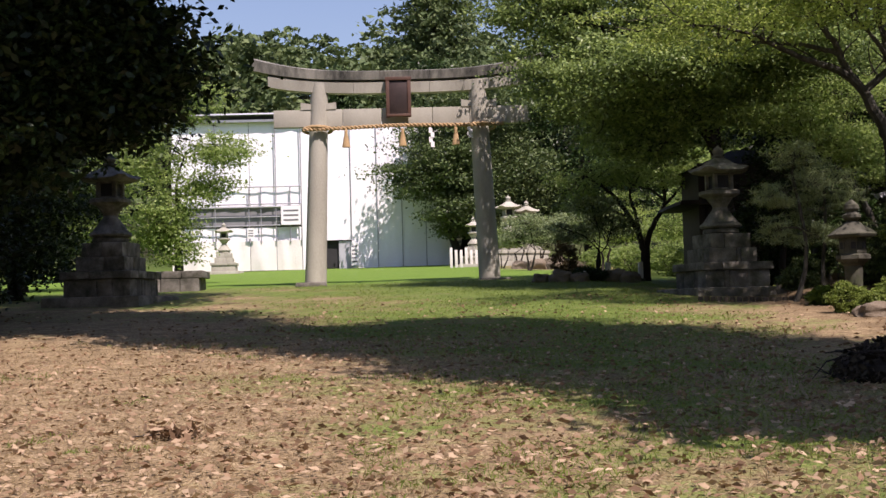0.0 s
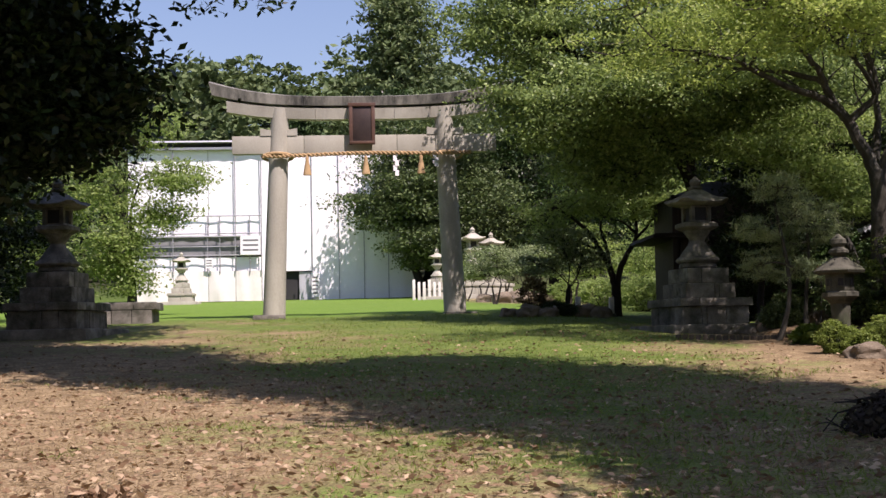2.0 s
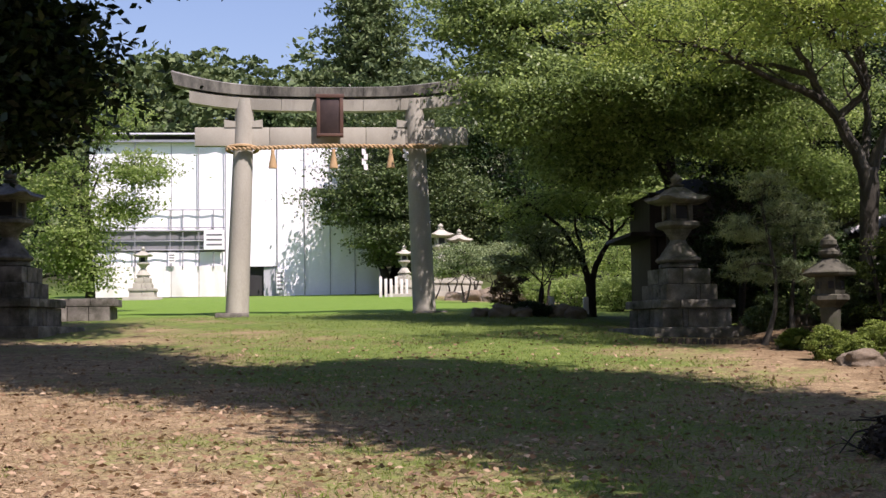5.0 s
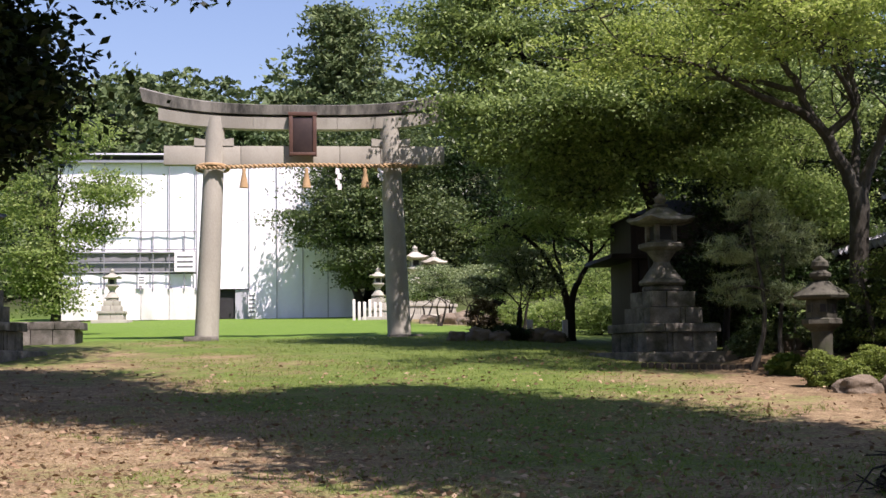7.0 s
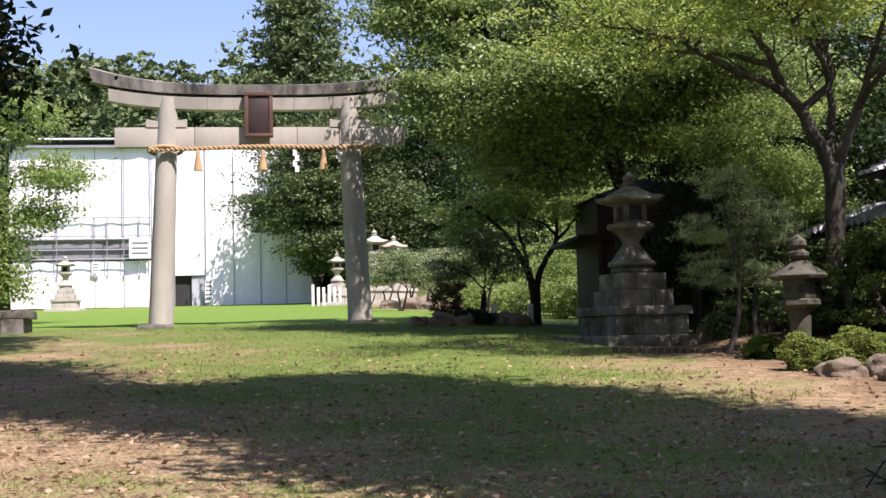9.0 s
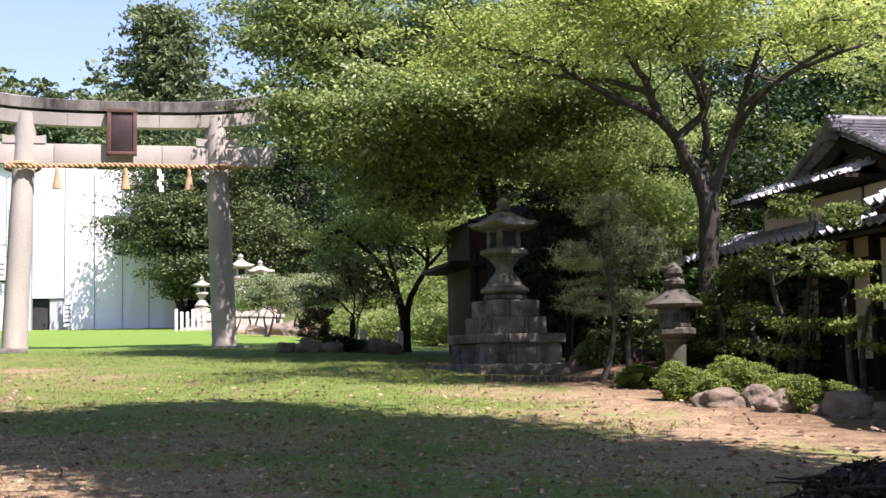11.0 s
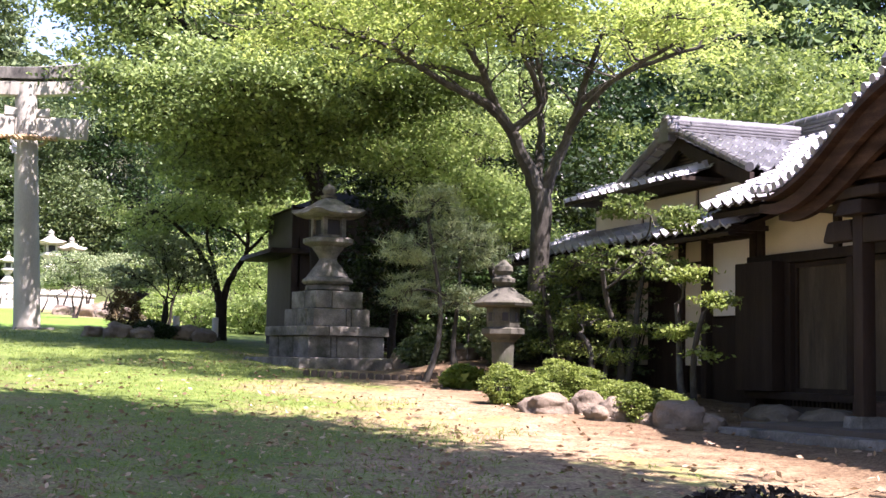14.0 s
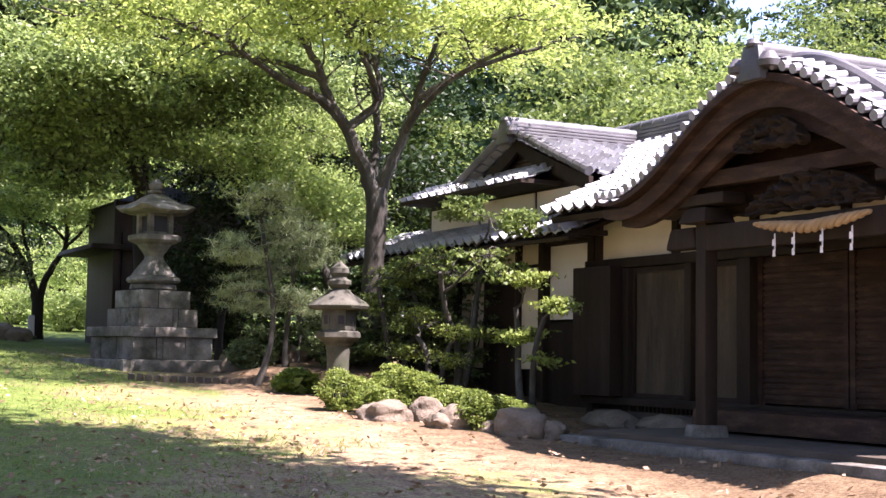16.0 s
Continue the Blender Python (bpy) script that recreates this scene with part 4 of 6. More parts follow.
    ridge(h, (10.6, gy, gz + 0.02), (17.4, gy, gz + 0.0), 0.2)
    for s in (-1, 1):
        for i in range(12):
            a = Vector((10.62, gy + s * 0.12, gz + 0.1)).lerp(Vector((10.62, gy + s * (gw + 0.2), gz - 0.72)), i / 12)
            b = Vector((10.62, gy + s * 0.12, gz + 0.1)).lerp(Vector((10.62, gy + s * (gw + 0.2), gz - 0.72)), (i + 0.96) / 12)
            part("verge_cap_tile", tube(bmesh.new(), [a, b], [0.06, 0.07], 9), RIDGETILE, h)

    # entrance wing roof: main slope to the front
    rise = Vector((0.235, 0, 0.112))
    tile_slope(h, (9.95, 14.6, 3.98), (0, 0.265, 0), rise, 30, 13)
    # upper courses run on to the valley beside the gable
    for j in range(4, 13):
        n = int(((9.95 + 0.235 * j) - 10.8) * 1.4 / 0.265)
        if n > 0:
            tile_slope(h, Vector((9.95, 22.55, 3.98)) + rise * j, (0, 0.265, 0), rise, n, 1, joined=True)
    board = part("entrance_roof_base", boxm((11.6, 18.5, 4.62), (3.4, 8.0, 0.08)), DARKWOOD, h)
    board.data.transform(Matrix.Translation((11.6, 18.5, 4.62)) @ Matrix.Rotation(radians(-25.5), 4, "Y") @ Matrix.Translation((-11.6, -18.5, -4.62)))
    ridge(h, (13.0, 25.4, 5.44), (13.0, 14.0, 5.44), 0.24)
    for k in range(24):
        part("rafter", tube(bmesh.new(), [(9.98, 22.5 - k * 0.36, 3.98), (11.0, 22.5 - k * 0.36, 4.3)], 0.035, 6), DARKWOOD, h)


house()


# ---- porch with the curved gable ----
PC = 17.1


def kara(d):
    """Height of the curved gable's edge at d metres from its middle."""
    d = abs(d)
    return 3.74 + 1.02 * (0.5 + 0.5 * math.cos(math.pi * min(d / 2.55, 1.0))) ** 1.05 + 0.05 * smooth((d - 2.4) / 0.7)


def porch():
    F = 1.14
    p = thing("porch", 0, 0, 0, "timber entrance porch with a curved tiled gable", "porch")
    xf = 9.05
    # tiles: round rows that run down both sides from the ridge
    ds = list(np.linspace(0.12, 2.75, 13))
    for s in (-1, 1):
        for i in range(12):
            d0, d1 = ds[i], ds[i + 1]
            for j in range(9):
                xa = xf + j * 0.27
                bm = bmesh.new()
                rows = []
                for d, lift in ((d1 + 0.03, 0.035), (d0, 0.0)):
                    y, z = PC + s * d, kara(d) + 0.14 + lift
                    rows.append([bm.verts.new((xa + u * 0.27, y, z + q)) for u, q in ((0, 0.05), (0.14, 0.065), (0.28, 0.02), (0.6, -0.015), (0.86, 0.0), (1.0, 0.045))])
                for a in range(5):
                    bm.faces.new((rows[0][a], rows[0][a + 1], rows[1][a + 1], rows[1][a]))
                low = [bm.verts.new(v.co - Vector((0, 0, 0.05))) for v in rows[0]]
                for a in range(5):
                    bm.faces.new((low[a], low[a + 1], rows[0][a + 1], rows[0][a]))
                bmesh.ops.recalc_face_normals(bm, faces=bm.faces)
                part("roof_tile", bm, TILE, p, flat=True)
    # verge: short round tiles across the front edge
    for s in (-1, 1):
        for i in range(19):
            d = 0.1 + 2.62 * i / 18
            y, z = PC + s * d, kara(d) + 0.17
            bm = bmesh.new()
            tube(bm, [(xf - 0.08, y, z - 0.035), (xf + 0.30, y, z + 0.03)], 0.05, 9)
            part("verge_tile", bm, TILE, p)
        bm = bmesh.new()
        dd = np.linspace(0.05, 2.78, 24)
        tube(bm, [(xf + 0.36, PC + s * d, kara(d) + 0.24) for d in dd], 0.075, 9)
        part("verge_roll", bm, RIDGETILE, p)

    # curved boards under the roof: bargeboard and soffit
    def curved(name, x0, x1, drop, thick, mat, dmax=2.74, label=""):
        bm = bmesh.new()
        rings = []
        for d in np.linspace(-dmax, dmax, 57):
            k = kara(d)
            w = thick * (1 - 0.62 * (abs(d) / dmax) ** 2)
            rings.append([bm.verts.new((x, PC + d, k - drop - o)) for x, o in ((x0, 0), (x1, 0), (x1, w), (x0, w))])
        for a, b in zip(rings, rings[1:]):
            for i in range(4):
                bm.faces.new((a[i], a[(i + 1) % 4], b[(i + 1) % 4], b[i]))
        bm.faces.new(rings[0])
        bm.faces.new(rings[-1][::-1])
        bmesh.ops.recalc_face_normals(bm, faces=bm.faces)
        return part(name, bm, mat, p, label)
    curved("soffit", xf - 0.08, 11.4, -0.06, 0.08, PORCHWOOD)
    curved("bargeboard", xf + 0.02, xf + 0.11, 0.02, 0.24, PORCHWOOD, 2.72, "curved brown bargeboard")
    curved("inner_bargeboard", xf + 0.16, xf + 0.24, 0.03, 0.42, PORCHWOOD, 2.55)
    curved("curved_rafter", xf + 0.75, xf + 0.85, 0.02, 0.14, PORCHWOOD, 2.7)
    curved("curved_rafter", xf + 1.3, xf + 1.4, 0.02, 0.14, PORCHWOOD, 2.7)
    # hanging carved pendant, gable board, transom carving
    rng = np.random.default_rng(4)
    def relief(name, y0, y1, z0, z1, x, amp, label, sd):
        """A carved board: deep folds of leaves and waves with a ragged outline."""
        bm = bmesh.new()
        ny, nz = 64, 22
        g = []
        for j in range(nz + 1):
            row = []
            for i in range(ny + 1):
                u, v = i / ny, j / nz
                arch = 1 - abs(2 * u - 1) ** 2.5
                y = y0 + (y1 - y0) * u
                top = z0 + (z1 - z0) * (0.25 + 0.75 * arch) + 0.05 * noise.noise((y * 9, sd, 0))
                low = z0 + 0.04 * noise.noise((y * 8, sd, 4))
                z = low + (top - low) * v
                f = abs(noise.noise((y * 7, z * 9, sd))) + 0.6 * abs(noise.noise((y * 16, z * 18, sd + 2)))
                row.append(bm.verts.new((x - amp * f, y, z)))
            g.append(row)
        for j in range(nz):
            for i in range(ny):
                bm.faces.new((g[j][i], g[j][i + 1], g[j + 1][i + 1], g[j + 1][i]))
        r = bmesh.ops.extrude_face_region(bm, geom=bm.faces[:])
        for v in r["geom"]:
            if isinstance(v, bmesh.types.BMVert):
                v.co.x = x + 0.05
        bmesh.ops.recalc_face_normals(bm, faces=bm.faces)
        part(name, bm, DARKWOOD, p, label)
    relief("gable_pendant_carving", PC - 0.5, PC + 0.5, 4.12, 4.42, xf + 0.12, 0.16, "dark carved wooden gable pendant", 3.0)
    part("gable_board", boxm((xf + 0.75, PC, 4.0), (0.06, 3.2, 0.75)), PORCHWOOD, p)
    relief("transom_carving", 15.85, 17.6, 3.52, 3.86, xf + 0.3, 0.2, "dark carved transom of leaves and waves", 8.0)
    posts = (18.4, 15.4)
    for y in posts:
        part("porch_post", boxm((9.42, y, 2.4), (0.165, 0.165, 2.25), 0, 1, 0.015), DARKWOOD, p)
        part("post_base", boxm((9.42, y, F + 0.19), (0.34, 0.34, 0.14), 0, 0.9, 0.02), STONE, p, "pale stone post base")
        part("bracket", boxm((9.42, y, 3.58), (0.42, 0.46, 0.16), 0, 0.75, 0.02), DARKWOOD, p)
        part("capital", boxm((9.42, y, 3.74), (0.3, 0.9, 0.12), 0, 1, 0.03), DARKWOOD, p)
        part("tie_beam", boxm((10.2, y, 3.42), (1.6, 0.14, 0.22), 0, 1, 0.02), DARKWOOD, p)
        bm = bmesh.new()
        box(bm, (9.42, y + (0.36 if y > PC else -0.36), 3.36), (0.16, 0.55, 0.24), top=0.75, bevel=0.05)
        part("beam_nose", bm, DARKWOOD, p, "carved beam end")
    part("cross_beam", boxm((9.42, 16.9, 3.34), (0.15, 2.85, 0.27), 0, 1, 0.02), DARKWOOD, p)
    part("upper_beam", boxm((9.42, PC, 3.95), (0.2, 3.4, 0.16), 0, 1, 0.02), PORCHWOOD, p)
    ridge(p, (9.02, PC, 4.86), (13.0, PC, 4.86), 0.18)
    # straw rope with paper streamers
    r = thing("porch_rope", 9.2, 16.62, 3.4, "straw rope with white paper streamers over the entrance", "rope")
    for ph in (0, 2.1, 4.2):
        bm = bmesh.new()
        pts, rr = [], []
        for i in range(91):
            u = -0.78 + 1.56 * i / 90
            fat = 0.029 * (1 - 0.8 * (abs(u) / 0.8) ** 3)
            a = u * 21 + ph
            pts.append((0.02 + fat * math.cos(a), u, 0.0 - 0.07 * math.cos(u * 1.6) + fat * math.sin(a) + 0.04 * abs(u)))
            rr.append(fat * 0.95 + 0.008)
        tube(bm, pts, rr, 7)
        part("strand", bm, STRAW, r)
    for u in (0.45, 0.18, -0.2, -0.58):
        bm = bmesh.new()
        for k in range(4):
            box(bm, (-0.02 + 0.012 * (k % 2), u + 0.013 * (1 if k % 2 else -1), -0.14 - 0.052 * k), (0.005, 0.042 - 0.004 * k, 0.064), 25 * (1 if k % 2 else -1), 0.8)
        part("paper_streamer", bm, PAPER, r, "zigzag white paper streamer")


porch()


def shed():
    s = thing("shed", 9.0, 37.2, G(9.0, 37.2), "small dark timber shed behind the stone lantern", "shed")
    part("wall", boxm((0, 0, 1.5), (2.6, 2.6, 3.2)), DARKWOOD, s)
    for x in (-1.33, -0.5, 0.4, 1.33):
        part("corner_post", boxm((x, -1.33, 1.5), (0.14, 0.14, 3.2), 0, 1, 0.01), DARKWOOD, s)
    for x in (-0.9, 0.0, 0.9):
        part("board_panel", boxm((x, -1.32, 1.3), (0.6, 0.04, 2.2)), DARKWOOD, s)
    bm = boxm((-0.1, 0, 2.08), (3.7, 3.2, 0.12), 0, 0.96, 0.02)
    part("pent_roof", bm, DARKWOOD, s)
    bm = boxm((0, 0, 3.3), (2.8, 3.0, 0.5), 0, 0.15)
    part("roof", bm, DARKWOOD, s)


shed()


# ---- rocks, edging, shrubs ----
def rock(x, y, sx, sy, sz, seed, label="rounded brown garden rock", rz=0.0):
    bm = bmesh.new()
    bmesh.ops.create_icosphere(bm, subdivisions=4, radius=1)
    for v in bm.verts:
        q = v.co.copy()
        q = Vector([math.copysign(abs(c) ** 0.8, c) for c in q])
        k = 1 + 0.34 * noise.noise(q * 1.3 + Vector((seed * 7.1, 0, 0))) + 0.10 * noise.noise(q * 3.5 + Vector((0, seed * 3.3, 0))) + 0.03 * noise.noise(q * 11)
        v.co = Vector((q.x * sx * k, q.y * sy * k, q.z * sz * k + sz * 0.45))
    ob = part("rock", bm, ROCK)
    ob.matrix_basis = pose(x, y, G(x, y), 0, 0, rz)
    tagged(ob, label, "rock", "garden rocks")


for i, (x, y, sx, sy, sz) in enumerate(((7.38, 21.85, 0.30, 0.23, 0.16), (7.85, 21.75, 0.19, 0.18, 0.21), (7.68, 21.0, 0.18, 0.16, 0.12), (7.92, 21.05, 0.24, 0.2, 0.20), (8.42, 20.45, 0.32, 0.28, 0.23), (8.68, 20.25, 0.18, 0.2, 0.14), (8.15, 20.75, 0.16, 0.16, 0.12))):
    rock(x, y, sx, sy, sz, i + 1)
for i, (x, y, s) in enumerate(((5.4, 57.0, 0.4), (6.4, 60.0, 0.5), (4.8, 58.5, 0.35), (7.0, 56.0, 0.45), (5.9, 55.0, 0.3), (8.15, 29.3, 0.36), (8.8, 28.6, 0.28), (9.3, 28.9, 0.3), (4.1, 37.0, 0.3), (4.6, 36.8, 0.24), (5.6, 37.3, 0.3), (5.95, 37.0, 0.26), (3.6, 37.3, 0.22))):
    rock(x, y, s, s * 0.9, s * 0.7, i + 20, "mossy grey stone among shrubs")


def low_pedestal():
    r = thing("stone_pedestal", -6.55, 39.9, G(-6.55, 39.9), "low empty stone pedestal beside the lantern", "pedestal")
    for w, h, z in ((1.62, 0.4, 0.14), (1.86, 0.2, 0.45)):
        for i in range(3):
            part("stone_block", boxm((-w / 2 + w * (i + 0.5) / 3, 0.02 * (i % 2), z), (w / 3 - 0.012, 1.4, h), 0, 0.985, 0.02), STONE, r)


low_pedestal()


def edging():
    e = thing("bed_edging", 6.9, 26.9, G(6.9, 26.9), "low worn edging of half-buried bricks round the bed", "edging")
    rng = np.random.default_rng(2)
    for k in range(20):
        u = k / 19
        x, y = 5.75 + 2.2 * u - 6.9, 27.25 - 0.85 * u - 26.9
        part("brick", boxm((x, y, 0.03 + G(x + 6.9, y + 26.9) - G(6.9, 26.9)), (0.112, 0.10, 0.13 + 0.02 * rng.random()), -21 + float(rng.uniform(-6, 6)), 0.82, 0.018), CONCRETE, e)


edging()


def cloth_stake():
    r = thing("cloth_stake", 8.75, 28.15, G(8.75, 28.15), "thin stake with a small red cloth among the shrubs", "stake")
    part("stake", tube(bmesh.new(), [(0, 0, -0.1), (0.03, 0, 0.7), (0.02, 0, 1.05)], [0.02, 0.018, 0.015], 7), BARK, r)
    bm = bmesh.new()
    bmesh.ops.create_icosphere(bm, subdivisions=3, radius=1)
    for v in bm.verts:
        k = 1 + 0.35 * noise.noise(v.co * 2.3)
        v.co = Vector((v.co.x * 0.07 * k, v.co.y * 0.05 * k, 0.95 + v.co.z * 0.13 * k))
    part("cloth", bm, RED, r, "crumpled bright red cloth")


cloth_stake()


def shrub(name, x, y, rx, ry, rz, n, leaf, size, label, seed, per=22, dz=0.0, category="shrub", spread=0.055, shell=0.72):
    rng = np.random.default_rng(seed)
    r = thing(name, x, y, G(x, y), label, category)
    for k in range(9):
        a = 2 * math.pi * k / 9
        w = wander(rng, (0.1 * rx * math.cos(a), 0.1 * ry * math.sin(a), -0.05), (0.6 * rx * math.cos(a), 0.6 * ry * math.sin(a), rz * 1.2 + dz), 0.04, 4)
        part("stem", tube(bmesh.new(), w, [0.02, 0.017, 0.014, 0.01, 0.006], 5), DARKBARK, r)
    p, m = clumps(rng, (0, 0, rz + dz), (rx, ry, rz), n, per, spread, shell)
    p = p[p[:, 2] > 0.0]
    leaf_mesh("foliage", p, size, rng, leaf, r, 0.6)
    return r


AZ = "clipped rounded azalea bush with bright green leaves"
for i, (x, y, rx, rz, n) in enumerate(((7.32, 23.0, 0.28, 0.24, 900), (7.5, 22.4, 0.22, 0.18, 620), (8.3, 23.3, 0.46, 0.27, 1500), (8.55, 22.2, 0.40, 0.21, 1100), (8.9, 21.6, 0.29, 0.19, 760), (8.1, 20.85, 0.23, 0.22, 620))):
    tagged(shrub("azalea_bush", x, y, rx, rx * 0.95, rz, n, L_AZALEA, 0.036, AZ, 30 + i, per=14, spread=0.028, shell=0.86), group="clipped azaleas")
shrub("sedge_clump", 7.75, 25.6, 0.2, 0.2, 0.14, 120, L_GRASS, 0.22, "tuft of long pale sedge leaves beside the edging", 51)
for i, (x, y, r, z) in enumerate(((9.6, 28.2, 0.8, 0.6), (10.2, 27.0, 0.7, 0.8), (9.0, 27.0, 0.5, 0.35), (10.6, 26.0, 0.7, 1.0), (8.35, 28.75, 0.38, 0.3), (7.95, 28.2, 0.3, 0.2))):
    shrub("evergreen_shrub", x, y, r, r, z, 320, L_LAUREL, 0.07, "dense dark evergreen shrub in the shade", 60 + i)

# hedge added to hide the bright lawn and keep the lantern's background dark
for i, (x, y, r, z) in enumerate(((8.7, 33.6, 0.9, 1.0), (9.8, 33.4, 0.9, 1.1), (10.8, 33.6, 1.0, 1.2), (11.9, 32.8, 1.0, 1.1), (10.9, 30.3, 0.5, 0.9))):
    shrub("evergreen_shrub", x, y, r, r * 0.8, z, 420, L_DARK, 0.09, "tall dark evergreen hedge shrub added to darken the view behind the lantern", 260 + i, per=30)
shrub("russet_bush", 4.3, 37.5, 0.34, 0.3, 0.5, 260, L_RUSSET, 0.06, "upright bush with russet and olive leaves at the lawn edge", 160)
for i, (x, y, r, z) in enumerate(((4.75, 37.0, 0.26, 0.2), (5.15, 37.2, 0.2, 0.15), (5.75, 37.4, 0.17, 0.14))):
    shrub("lawn_shrub", x, y, r, r, z, 200, L_DARK, 0.05, "low dark clipped shrub among stones on the lawn edge", 161 + i)

for i, (x, y, r, z) in enumerate(((8.6, 44.5, 0.7, 0.5), (9.9, 46.0, 0.9, 0.7), (11.3, 45.0, 0.9, 0.8), (8.0, 48.5, 0.8, 0.5), (12.6, 49.5, 1.2, 0.9), (10.2, 54.0, 1.2, 0.8), (7.6, 53.5, 0.7, 0.5))):
    shrub("sunlit_shrub", x, y, r, r * 0.8, z, 240, L_MAPLE, 0.09, "light green rounded shrub in the sunny clearing", 360 + i, per=20, spread=0.1)


def stone_marker(x, y, h, w, label):
    r = thing("stone_marker", x, y, G(x, y), label, "stone post")
    part("post", boxm((0, 0, h / 2 - 0.05), (w, w * 0.9, h + 0.1), 8, 0.93, 0.015), WPLASTER, r)
    part("foot", boxm((0, 0, 0.02), (w * 1.7, w * 1.6, 0.12), 8, 0.92, 0.02), STONE, r)


for x, y, h, w in ((5.5, 37.9, 0.5, 0.14), (6.42, 38.1, 0.52, 0.13), (6.75, 39.2, 0.95, 0.12), (5.0, 38.4, 0.35, 0.2)):
    stone_marker(x, y, h, w, "pale upright stone marker beside the small tree")


# ---- trees ----
def ring_blobs(seed, n, R, z, rz, r, rr, k):
    rng = np.random.default_rng(seed)
    return [(R * math.cos(2 * math.pi * i / n + rng.uniform(-0.3, 0.3)) * rng.uniform(0.75, 1.1), R * math.sin(2 * math.pi * i / n) * rng.uniform(0.75, 1.1), z + rng.uniform(-rz, rz), r * rng.uniform(0.8, 1.2), r * rng.uniform(0.8, 1.2), rr * rng.uniform(0.8, 1.2), k) for i in range(n)]


def spline_tube(bm, rng, pts, r0, r1, n=9):
    """A stem that runs smoothly through pts and thins from r0 to r1."""
    pts = [Vector(p) for p in pts]
    fine = []
    for k in range(len(pts) - 1):
        p0, p1, p2, p3 = pts[max(k - 1, 0)], pts[k], pts[k + 1], pts[min(k + 2, len(pts) - 1)]
        for u in range(4):
            t = u / 4
            fine.append(0.5 * (2 * p1 + (p2 - p0) * t + (2 * p0 - 5 * p1 + 4 * p2 - p3) * t * t + (3 * p1 - p0 - 3 * p2 + p3) * t ** 3))
    fine.append(pts[-1])
    rr = [r0 + (r1 - r0) * k / (len(fine) - 1) for k in range(len(fine))]
    tube(bm, [p + Vector(rng.normal(0, 0.01, 3)) for p in fine], rr, n)
    return fine, rr


